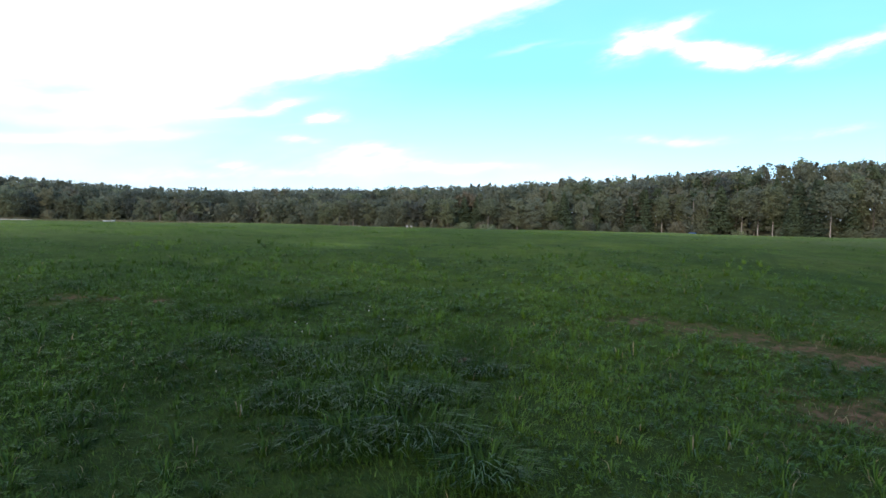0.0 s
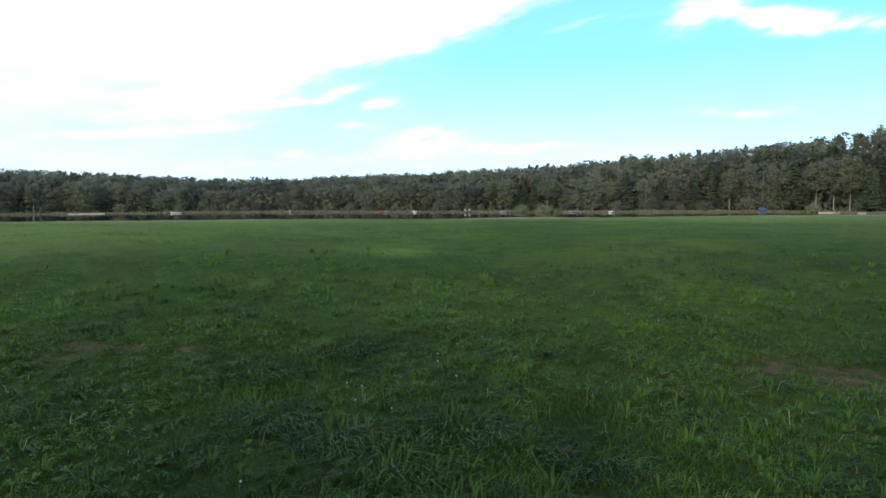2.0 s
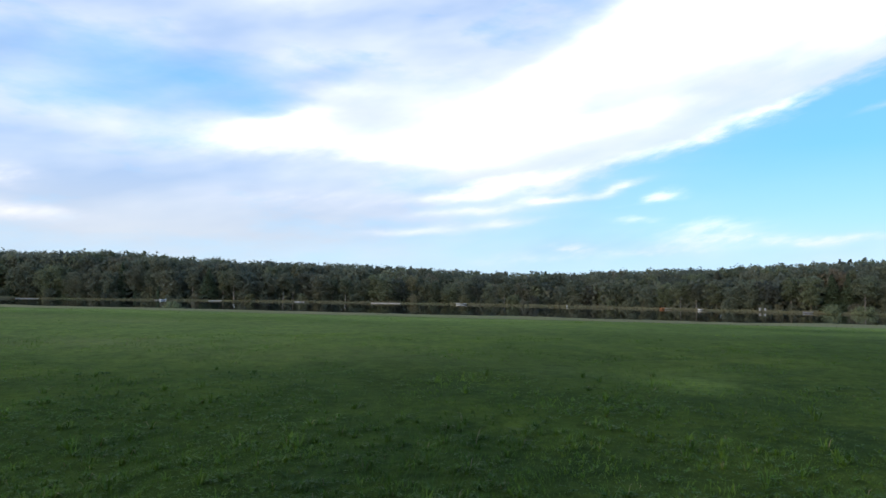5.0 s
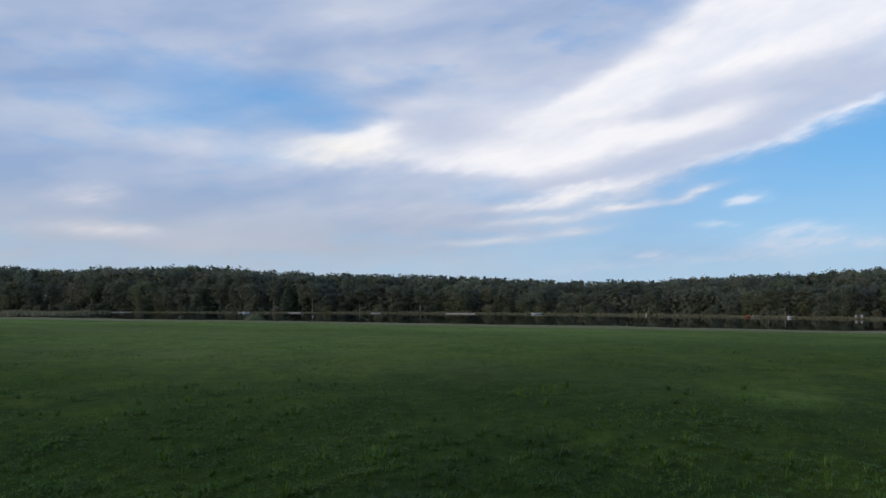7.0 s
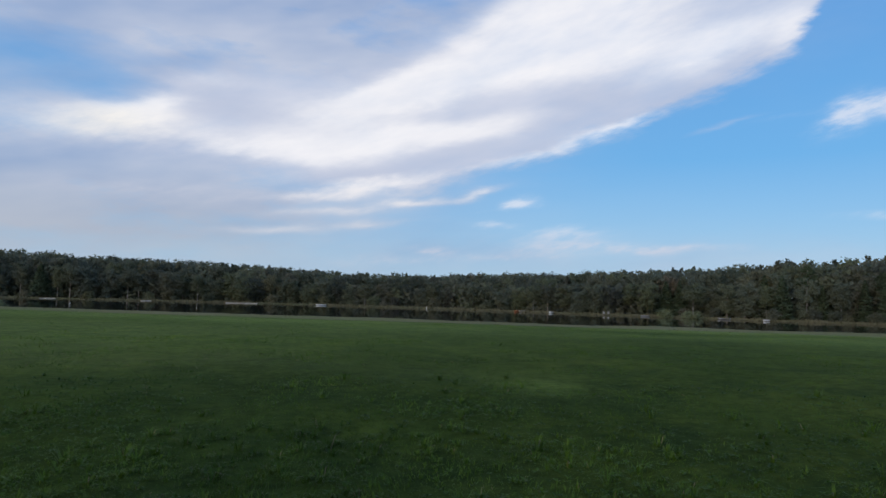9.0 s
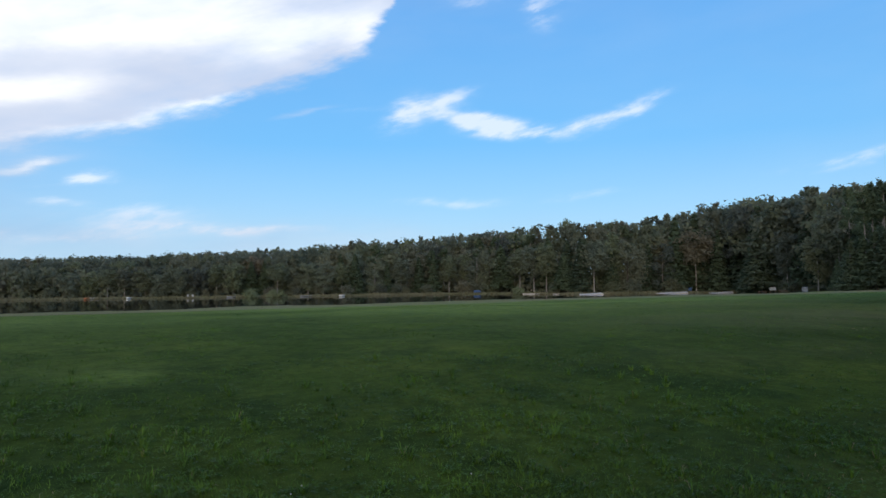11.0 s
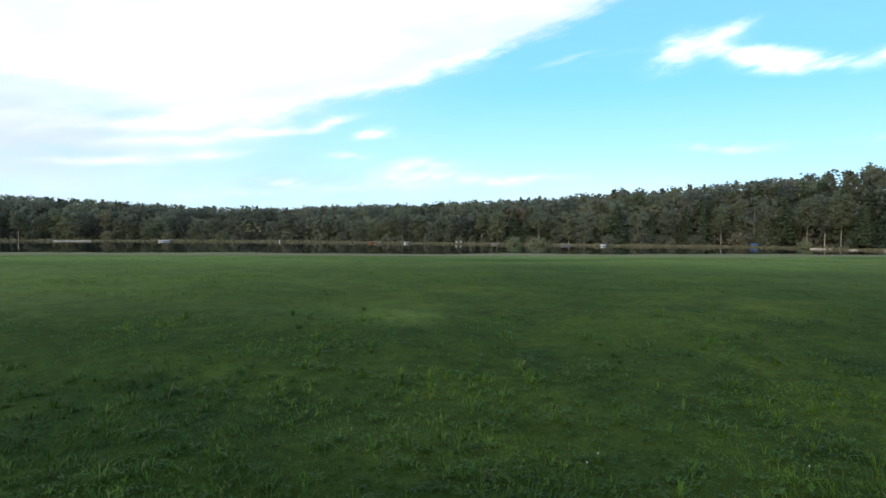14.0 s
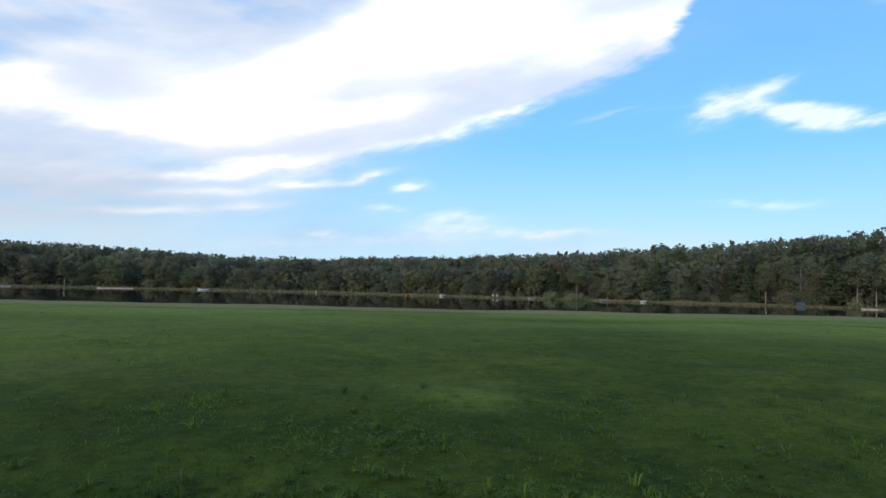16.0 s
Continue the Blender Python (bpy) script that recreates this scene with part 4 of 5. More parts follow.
def build_woods():
    rng = np.random.default_rng(5)
    group = "trees along the lake shore"
    # the wood's edge: two rows of single trees
    for row, (back, share) in enumerate(((2.0, 0.70), (9.0, 0.86))):
        az = -70.0 + row
        while az < 68:
            d = wood_near(az) + back + rng.uniform(-2.0, 3.0)
            tall = wood_top(az, d) * share * rng.uniform(0.80, 1.10)
            odds = rng.uniform(0, 1)
            fir = (0.10 if az < 14 else 0.36) * (1.0 if row == 0 else 0.4)
            high = (0.20 if az < 5 else 0.26) if row == 0 else 0.15
            pine = 0.0 if az < 24 or row == 0 else 0.30
            if odds < fir:
                key = f"fir{rng.integers(0, 3)}"
            elif odds < fir + high:
                key, tall = f"tall{rng.integers(0, 3)}", tall * 1.03
            elif odds < fir + high + pine:
                key, tall = f"pine{rng.integers(0, 3)}", tall * 1.02
            else:
                key = ("broad%d" if az < 16 else "fine%d") % rng.integers(0, 5)
            plant(key, az, d, tall, rng, group, widen=rng.uniform(1.1, 1.45) * (1.2 if tall < 11 else 1.0))
            az += math.degrees((4.9 if row == 0 else 5.2) / d) * rng.uniform(0.7, 1.3)
    # low shrubs between the trunks
    az = -66.0
    while az < 66:
        d = wood_near(az) + rng.uniform(-2.5, 1.0)
        if rng.uniform(0, 1) < 0.55:
            plant("shrub0", az, d, rng.uniform(2.0, 4.2), rng, "shrubs along the lake shore")
        az += math.degrees(5.0 / d) * rng.uniform(0.6, 1.4)
    # the wood behind, too many to count
    verts, faces, tints, base = [], [], [], 0
    for row in range(4):
        az = -74.0 + row * 0.3
        while az < 76:
            d = wood_near(az) + 14 + row * 7 + rng.uniform(-3, 3)
            x, y = at(az, d)
            tall = wood_top(az, d) * rng.uniform(0.91, 1.02) * (1.0 if row else 0.95)
            key = f"pine{rng.integers(0, 3)}" if rng.uniform(0, 1) < (0.5 if az > 38 else 0.25 if az > 20 else 0.08) else ("fine%d" % rng.integers(0, 5) if az > 28 else rng.choice(["broad0", "broad1", "broad2", "broad3", "broad4", "tall0", "tall1", "broad1", "broad3", "fir0"]))
            _, size, (v, f) = PROTO[key]
            v = v.reshape(-1, 3, 3)
            keep = rng.choice(np.nonzero(v[:, 0, 2] > size * 0.4)[0], 1250 if key[:4] in ("fine", "pine") else 950, replace=False)
            v = v[keep]
            mid = v.mean(1, keepdims=True)
            s, c, w, up = math.sin(a := rng.uniform(0, math.tau)), math.cos(a), tall / size * rng.uniform(1.3, 1.7), tall / size
            leaf = ((v - mid) * up * (1.6 if az > 28 else 1.75)).reshape(-1, 3)
            mid = np.repeat(mid, 3, axis=1).reshape(-1, 3)
            v = np.stack([(mid[:, 0] * c - mid[:, 1] * s) * w + x, (mid[:, 0] * s + mid[:, 1] * c) * w + y, mid[:, 2] * up + height(x, y)], -1) + leaf
            verts.append(v), tints.append(np.full(len(v), rng.uniform(0, 1)))
            faces.append(np.arange(len(keep))[:, None] * 3 + np.array([[0, 1, 2]]) + base)
            base += len(v)
            az += math.degrees(5.2 / d) * rng.uniform(0.75, 1.25)
    # undergrowth that closes the wood below the crowns
    n = 100000
    az = rng.uniform(-74, 76, n)
    deep = np.where(az < 54, shore_far(az) + 5, wood_edge(az)) + np.where(az < 14, 1.5, 6.0) + rng.uniform(0, 40, n)
    x, y = deep * np.sin(np.radians(az)), deep * np.cos(np.radians(az))
    z = land(x, y) + rng.uniform(0, 1, n) ** 1.3 * (1.95 + deep * np.tan(np.radians(top_rise(az))) - land(x, y)) * (0.40 + 0.42 * bumps(az * 1.1, deep * 0.1, 12))
    v, f = cards(rng, np.stack([x, y, z], -1), np.stack([-np.sin(np.radians(az)), -np.cos(np.radians(az)), np.full(n, 0.5)], -1), 0.52, 0.85, 0.5, True)
    verts.append(v), faces.append(f + base), tints.append(np.repeat(bumps(az * 0.8, deep * 0.05, 13), 3))
    ob = new("far_woods", mesh_of("far_woods", np.concatenate(verts), np.concatenate(faces), WOODS, False, {"tint": np.concatenate(tints)}))
    tagged(ob, "dense mixed wood of dark green trees behind the shore", "woods", kind="stuff")


build_woods()

# ---- the big trees at the field's edge ----


def near_tree(name, seed, x, y, tall, wide, low, leaves, size, label, belly=0.42):
    rng = np.random.default_rng(seed)
    tree = new(name)
    tree.empty_display_size = 0.5
    limbs = []
    trunk = part("trunk", stem(rng, tall * 0.85, 0.20, 16, low + 0.8, wide, 0.03, 12, limbs), BARK, tree, smooth=True)
    for limb in limbs:
        part("limb", limb, BARK, trunk, smooth=True)
    clumps = [(x, y, z, s * 1.15, s * 1.15, t * 0.55) for x, y, z, s, _, t in broad_clumps(rng, tall, wide, low, 85, belly, 0.2)]
    # leaves hang along short drooping twigs
    twigs = leaves // 12
    p, d = crown_points(rng, clumps, twigs, 0.98)
    # the shaded lower boughs are thin
    keep = rng.uniform(0, 1, twigs) < 0.80 + 0.20 * step(2.5, 5.5, p[:, 2])
    p, d = p[keep], d[keep]
    twigs = len(p)
    inner = rng.uniform(0, 1, twigs) < 0.25
    p = np.where(inner[:, None], p * np.array([0.6, 0.6, 1.0]), p)
    way = d + rng.normal(0, 0.5, (twigs, 3)) + np.array([0, 0, -0.25])
    way /= np.linalg.norm(way, axis=1, keepdims=True)
    along = rng.uniform(0, 0.42, (twigs, 12, 1))
    p = (p[:, None] + way[:, None] * along + rng.normal(0, 0.04, (twigs, 12, 3)) - np.array([0, 0, 1.0]) * along**2 * 0.5).reshape(-1, 3)
    v, f = cards(rng, p, np.repeat(d, 12, axis=0) + np.array([0, 0, 0.5]), size, 0.48, 0.7)
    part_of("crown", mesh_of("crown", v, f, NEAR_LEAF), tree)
    tree.matrix_world = Matrix.Translation((x, y, height(x, y) - 0.05))
    return tagged(tree, label, "tree", "big trees at the field's edge")


near_tree("broadleaf_tree", 71, 23.75, 8.15, 15.0, 4.1, 2.6, 122000, 0.056, "large dark green leafy tree hanging over the field", 0.5)
near_tree("broadleaf_tree", 72, 19.6, 3.9, 14.0, 3.2, 1.1, 108000, 0.049, "large dark green leafy tree with branches to the ground")
near_tree("broadleaf_tree", 73, 38.5, 13.0, 13.5, 4.2, 0.6, 40000, 0.11, "dark leafy tree behind the field's edge")
filler = near_tree("broadleaf_tree", 74, 27.5, 4.5, 15.0, 4.0, 0.1, 13000, 0.21, "dark leafy tree added to close and shade the row")
# this tree is out of view, added to carry on the row and shade it
near_tree("broadleaf_tree", 75, 20.5, -3.0, 14.0, 4.0, 0.1, 18000, 0.14, "dark leafy tree added out of view beside the field")
# copies behind close gaps; those below y 0 are unseen, added to shade
for x, y, turn in ((33.0, 8.0, 1.0), (31.5, 5.5, 0.2), (34.8, 10.6, 4.0), (34.0, 1.5, 2.2), (27.0, -1.0, 3.5), (38.0, 12.0, 4.4), (24.6, 1.6, 1.9), (25.2, 5.4, 5.5), (23.2, 3.2, 0.7), (29.5, 7.6, 2.6), (14.5, -6.5, 0.4), (26.0, -7.5, 5.1), (12.5, -12.0, 2.7), (16.2, -4.6, 3.3)):
    copy_thing(filler, Matrix.LocRotScale((x, y, height(x, y) - 0.05), Euler((0, 0, turn)), None))


def leafy_shrub(x, y, tall, wide, seed):
    """An undergrowth shrub with leaves to the ground."""
    rng = np.random.default_rng(seed)
    thing = new("shrub")
    for n in range(5):
        a, lean = rng.uniform(0, math.tau), rng.uniform(0.2, 0.6) * wide
        bm = bmesh.new()
        tube(bm, [(0, 0, -0.1), (math.cos(a) * lean * 0.4, math.sin(a) * lean * 0.4, tall * 0.4), (math.cos(a) * lean, math.sin(a) * lean, tall * 0.85)], [0.03, 0.022, 0.008], 6)
        part("stem", bm, BARK, thing, smooth=True)
    p, d = crown_points(rng, broad_clumps(rng, tall, wide, 0.1, 26, 0.35, 0.3), 9000, 1.05)
    v, f = cards(rng, p, d + np.array([0, 0, 0.5]), 0.05, 0.5, 0.7)
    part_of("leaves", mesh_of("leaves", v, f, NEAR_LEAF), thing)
    thing.matrix_world = Matrix.Translation((x, y, height(x, y)))
    return tagged(thing, "dark green shrub in the shade of big trees", "shrub", "shrubs under the big trees")


leafy_shrub(22.1, 7.75, 2.6, 0.95, 85)
leafy_shrub(20.6, 6.75, 1.9, 1.0, 86)
leafy_shrub(23.2, 7.4, 3.0, 1.1, 87)


def spruce(x, y, tall, wide, seed, material, label, leaves=9000, size=0.20):
    rng = np.random.default_rng(seed)
    tree = new("spruce")
    part("trunk", stem(rng, tall * 0.95, tall * 0.014, 4, 0.4, wide), BARK, tree, smooth=True)
    p, d = conifer_points(rng, tall, wide, 0.15, leaves, 0.30)
    v, f = cards(rng, p, d, size, 0.32, 0.4)
    part_of("crown", mesh_of("crown", v, f, material), tree)
    tree.matrix_world = Matrix.Translation((x, y, height(x, y) - 0.03))
    return tagged(tree, label, "spruce", "spruces at the field's edge")


spruce(*at(66.0, 60), 8.6, 4.4, 81, BLUE_NEEDLE, "blue-grey spruce with dense drooping boughs")
spruce(*at(67.3, 58), 8.5, 4.0, 84, BLUE_NEEDLE, "blue-grey spruce with dense drooping boughs")
spruce(*at(69.2, 55), 7.8, 3.0, 82, NEEDLE, "dark green spruce standing behind leafy trees")
spruce(*at(71.2, 50), 7.2, 3.0, 83, NEEDLE, "dark green spruce standing behind leafy trees")


def fern(seed):
    """Bracken: arching fronds with leaflets on both sides."""
    rng = np.random.default_rng(seed)
    quads = []
    for n in range(9):
        a, reach, rise = rng.uniform(0, math.tau), rng.uniform(0.35, 0.6), rng.uniform(0.45, 0.8)
        along = Vector((math.cos(a), math.sin(a), 0))
        side = Vector((-math.sin(a), math.cos(a), 0))
        for k in range(3, 16):
            f = k / 15
            p = along * reach * f + Vector((0, 0, rise * math.sin(f * 2.0)))
            l = 0.17 * (1 - f) ** 0.7 + 0.02
            for sgn in (-1, 1):
                tip = p + side * sgn * l + along * l * 0.35 + Vector((0, 0, -0.25 * l))
                w = along * 0.022
                quads.append([p - w, tip - w * 0.3, tip + w * 0.3, p + w])
        stem_w = side * 0.006
        for k in range(5):
            f0, f1 = k / 5, (k + 1) / 5
            p0 = along * reach * f0 + Vector((0, 0, rise * math.sin(f0 * 2.0)))
            p1 = along * reach * f1 + Vector((0, 0, rise * math.sin(f1 * 2.0)))
            quads.append([p0 - stem_w, p1 - stem_w, p1 + stem_w, p0 + stem_w])
    v = np.array([[tuple(c) for c in q] for q in quads]).reshape(-1, 3)
    return mesh_of("fern", v, np.arange(len(quads))[:, None] * 4 + np.array([[0, 1, 2, 3]]), FERN)


FERNS = [fern(90), fern(91), fern(92)]


def build_ferns():
    rng = np.random.default_rng(93)
    path = [(23.9, 8.5), (21.5, 7.5), (19.6, 6.7), (18.0, 6.0), (16.7, 5.4), (15.9, 4.8), (15.5, 4.2), (15.7, 3.2), (16.6, 1.5)]
    for n in range(96):
        k = rng.uniform(0, len(path) - 1.001)
        i = int(k)
        x = path[i][0] * (1 - k + i) + path[i + 1][0] * (k - i) + rng.uniform(0.0, 0.9)
        y = path[i][1] * (1 - k + i) + path[i + 1][1] * (k - i) + rng.uniform(-0.2, 0.3)
        ob = new("fern", FERNS[n % 3])
        s = rng.uniform(0.6, 1.0)
        ob.matrix_world = Matrix.LocRotScale((x, y, height(x, y) - 0.01), Euler((0, 0, rng.uniform(0, math.tau))), (s, s, s))
        tagged(ob, "light green bracken fern under the trees", "fern", "ferns under the big trees")


build_ferns()

# ---- the lake's shores ----


def build_sedge():
    """Brown-green marsh grass along the far shore."""
    rng = np.random.default_rng(31)
    n = 46000
    az = np.where(np.arange(n) < 34000, rng.uniform(-68, 55, n), rng.uniform(-66, -45, n))
    # the western bay is a marsh that reaches far out over the water
    marsh = np.where(np.arange(n) < 34000, 0.6, 52 * step(-45.5, -49.5, az))
    d = shore_far(az) + rng.uniform(0, 1, n) * (3.5 + marsh) - marsh
    x, y = d * np.sin(np.radians(az)), d * np.cos(np.radians(az))
    z = np.maximum(land(x, y), WATER_Z) - 0.05
    h = rng.uniform(0.25, 0.6, n) * np.where(marsh > 2, 1.5, 1.0) * (0.55 + 0.8 * bumps(az * 1.3, d * 0.02, 9))
    turn = rng.uniform(0, math.pi, n)
    w = rng.uniform(0.04, 0.13, n) * np.where(marsh > 2, 3.0, 1.0)
    base, across = np.stack([x, y, z], -1), np.stack([np.cos(turn) * w, np.sin(turn) * w, 0 * w], -1)
    tip = base + np.stack([rng.normal(0, 0.18, n), rng.normal(0, 0.18, n), h], -1)
    v = np.stack([base - across, base + across, tip + across * 0.2, tip - across * 0.2], 1).reshape(-1, 3)
    tint = np.repeat(np.clip(bumps(az * 0.35, 0 * az, 10) + rng.normal(0, 0.12, n), 0, 1), 4)
    ob = new("marsh_grass", mesh_of("marsh_grass", v, np.arange(n)[:, None] * 4 + np.array([[0, 1, 2, 3]]), SEDGE, False, {"tint": tint}))
    tagged(ob, "tan and green marsh grass along the water's edge", "marsh grass", kind="stuff")


build_sedge()


def shore_pose(az, out=0.0, turn=0.0, z=None):
    d = float(shore_far(az)) - out
    x, y = at(az, d)
    return Matrix.LocRotScale((x, y, max(height(x, y), WATER_Z) if z is None else z), Euler((0, 0, radians(-az + turn))), None)


def dock(az, long, wide, out=1.5, turn=0.0, label="weathered pale wooden dock lying on the lake", group="docks on the far shore", rise=0.0, tip=0.0):
    thing = new("dock")
    boards = max(int(long / 0.45), 3)
    bm = bmesh.new()
    box(bm, 0, 0, 0.19, long / boards * 0.92, wide, 0.05)
    first = bpy.data.meshes.new("plank")
    bm.to_mesh(first)
    bm.free()
    first.materials.append(DOCK)
    for n in range(boards):
        ob = part_of("plank", first, thing)
        ob.location = ((n + 0.5) * long / boards - long / 2, 0.03 * (n % 3 - 1), 0.006 * (n % 2))
    for side in (-1, 1):
        bm = bmesh.new()
        box(bm, 0, side * (wide / 2 - 0.1), 0.1, long, 0.10, 0.13)
        part("beam", bm, DOCK, thing)
    for n in range(max(int(long / 2.5), 2)):
        for side in (-1, 1):
            bm = bmesh.new()
            tube(bm, [(0, 0, -0.9), (0, 0, 0.1), (0, 0, 0.32)], [0.07, 0.07, 0.065], 8)
            ob = part("post", bm, DOCK, thing, smooth=True)
            ob.location = (n / max(int(long / 2.5) - 1, 1) * (long - 0.4) - long / 2 + 0.2, side * (wide / 2 + 0.07), 0)
    thing.matrix_world = shore_pose(az, out, turn, WATER_Z) @ Euler((radians(tip), radians(-rise), 0)).to_matrix().to_4x4()
    return tagged(thing, label, "dock", group)


def boat(az, long, material, label, out=0.5, turn=0.0, name="rowing_boat", z=None, group="boats on the far shore"):
    """A small open hull with thwarts and a rim."""
    thing = new(name)
    rows, cols = 13, 9
    verts, faces = [], []
    beam, deep = long * 0.155 + 0.25, 0.32
    for i in range(rows):
        f = i / (rows - 1) * 2 - 1
        b = beam * (1 - abs(f) ** 2.6) ** 0.6 + 0.02
        lift = 0.15 * abs(f) ** 3
        for j in range(cols):
            g = j / (cols - 1) * 2 - 1
            verts.append((f * long / 2, g * b, deep * abs(g) ** 2.6 + lift))
    for i in range(rows - 1):
        for j in range(cols - 1):
            a = i * cols + j
            faces.append((a, a + cols, a + cols + 1, a + 1))
    me = mesh_of("hull", verts, faces, material, True)
    hull = part_of("hull", me, thing)
    hull.modifiers.new("thickness", "SOLIDIFY").thickness = 0.04
    for f in (-0.45, 0.1, 0.5):
        bm = bmesh.new()
        box(bm, f * long / 2, 0, deep * 0.78, 0.24, beam * 1.5, 0.04, bevel=0.008)
        part("thwart", bm, DOCK, thing)
    for side in (-1, 1):
        bm = bmesh.new()
        pts = []
        for i in range(rows):
            f = i / (rows - 1) * 2 - 1
            pts.append((f * long / 2, side * (beam * (1 - abs(f) ** 2.6) ** 0.6 + 0.02), deep + 0.15 * abs(f) ** 3))
        tube(bm, pts, [0.03] * rows, 6)
        part("gunwale", bm, material, thing, smooth=True)
    thing.matrix_world = shore_pose(az, out, turn, z)
    return tagged(thing, label, "boat", group)


def chair(az, back, material, label, aside=0.0):
    """A slatted garden chair."""
    thing = new("garden_chair")
    for n in range(5):
        bm = bmesh.new()
        box(bm, (n - 2) * 0.12, 0.28, 0.72, 0.10, 0.025, 0.95, Matrix.Rotation(-0.3, 4, "X"), 0.006)
        part("back_slat", bm, material, thing)
    for n in range(4):
        bm = bmesh.new()
        box(bm, 0, -0.28 + n * 0.13, 0.38 - n * 0.02, 0.58, 0.11, 0.025, None, 0.006)
        part("seat_slat", bm, material, thing)
    for side in (-1, 1):
        bm = bmesh.new()
        box(bm, side * 0.36, 0, 0.58, 0.13, 0.75, 0.025, None, 0.006)
        part("armrest", bm, material, thing)
        for y in (-0.3, 0.3):
            bm = bmesh.new()
            box(bm, side * 0.33, y, 0.28, 0.05, 0.08, 0.58)
            part("leg", bm, material, thing)
    m = shore_pose(az, -back, 0)
    thing.matrix_world = m @ Matrix.Translation((aside, 0, 0)) @ Matrix.Scale(0.85, 4)
    return tagged(thing, label, "chair", "pale chairs on the shore")


for az, long, wide, out, turn in ((-49.2, 4.5, 1.4, 1.0, 4), (-45.2, 7.5, 1.6, 1.5, 0), (-36.5, 2.8, 1.5, 1.0, 10), (-32.4, 4.6, 1.5, 1.0, -6), (-25.9, 3.4, 1.5, 1.5, 5),
                                  (-18.9, 10.5, 1.8, 2.0, -4), (-26.0, 2.0, 1.2, 3.5, 60), (37.6, 5.0, 1.3, 0.3, 4), (39.6, 1.6, 1.0, 0.6, 30)):
    dock(az, long, wide, out, turn)
# sections hauled half up the bank, tipped a little
dock(42.4, 6.2, 2.6, 0.6, 14, "pale dock section tipped on the bank", rise=2.5, tip=7)
dock(48.6, 8.6, 2.6, 0.6, 10, "long pale dock section hauled up the bank", rise=2.0, tip=6)
dock(52.2, 6.0, 2.2, 0.4, 12, "pale dock section hauled up beside the field", rise=3.0, tip=6)
boat(-12.7, 3.6, WHITE, "white rowing boat moored beside the wooded shore", 1.5, 12)
boat(-36.2, 2.6, WHITE, "small white boat pulled up at the dock", 2.8, 30)
boat(6.1, 2.4, WHITE, "small white boat pulled up on the grassy shore", 0.0, 62)
boat(19.2, 3.6, GREY, "grey boat lying on the grassy shore", 0.0, 25)
boat(22.1, 2.6, WHITE, "white boat pulled up at the water's edge", 0.2, 60)
boat(13.4, 2.4, GREY, "small grey boat at the water's edge", 0.2, 0)
boat(3.3, 2.6, ORANGE, "orange kayak lying on the shore", -0.5, 62, "kayak")
boat(3.75, 2.2, STONE, "pale grey kayak lying beside the water", -0.9, 20, "kayak")
chair(10.4, 1.0, STONE, "pale slatted garden chair facing the lake", -0.6)
chair(10.4, 1.2, STONE, "pale slatted garden chair facing the lake", 0.7)

# a white marker post at the water's edge
marker = new("marker_post")
bm = bmesh.new()
tube(bm, [(0, 0, -0.6), (0, 0, 0.25), (0, 0, 0.6)], [0.09, 0.085, 0.08], 10)
marker_post = part("post", bm, WHITE, marker, smooth=True)
bm = bmesh.new()
box(bm, 0, 0, 0.63, 0.28, 0.28, 0.08, None, 0.02)
part("cap", bm, WHITE, marker_post)
marker.matrix_world = shore_pose(-4.1, 0.8)
tagged(marker, "white wooden marker post at the water's edge", "post")


def tarp_shelter(az, back, wide, tall):
    """A frame with a blue tarpaulin over it."""
    thing = new("tarp_shelter")
    for x in (-wide / 2, wide / 2):
        for y in (-0.9, 0.9):
            bm = bmesh.new()
            tube(bm, [(x, y, -0.1), (x, y, tall * 0.5), (x, y, tall * (0.98 if y < 0 else 0.8))], [0.04, 0.04, 0.035], 8)
            part("pole", bm, GREY, thing, smooth=True)
    n = 10
    v, f = [], []
    for i in range(n + 1):
        for j in range(n + 1):
            x, y = (i / n - 0.5) * (wide + 0.3), (j / n - 0.5) * 2.3
            sag = 0.12 * math.sin(math.pi * i / n) * math.sin(math.pi * j / n)
            v.append((x, y, tall - (j / n) * tall * 0.2 - sag + 0.02 * math.sin(i * 2.3 + j)))
    for i in range(n):
        for j in range(n):
            a = i * (n + 1) + j
            f.append((a, a + n + 1, a + n + 2, a + 1))
    roof = part_of("tarpaulin", mesh_of("tarpaulin", v, f, BLUE, True), thing)
    roof.modifiers.new("thickness", "SOLIDIFY").thickness = 0.012
    v, f = [], []
    for i in range(n + 1):
        for j in range(n + 1):
            v.append(((i / n - 0.5) * wide, -1.0 + 0.05 * math.sin(i * 1.7 + j * 0.6), 0.15 + (tall - 0.2) * j / n))
    for i in range(n):
        for j in range(n):
            a = i * (n + 1) + j
            f.append((a, a + n + 1, a + n + 2, a + 1))
    side = part_of("side_sheet", mesh_of("side_sheet", v, f, BLUE, True), thing)
    side.modifiers.new("thickness", "SOLIDIFY").thickness = 0.012
    thing.matrix_world = shore_pose(az, -back)
    return tagged(thing, "blue tarpaulin shelter under the shore trees", "shelter")


tarp_shelter(33.2, 2.5, 2.1, 0.9)


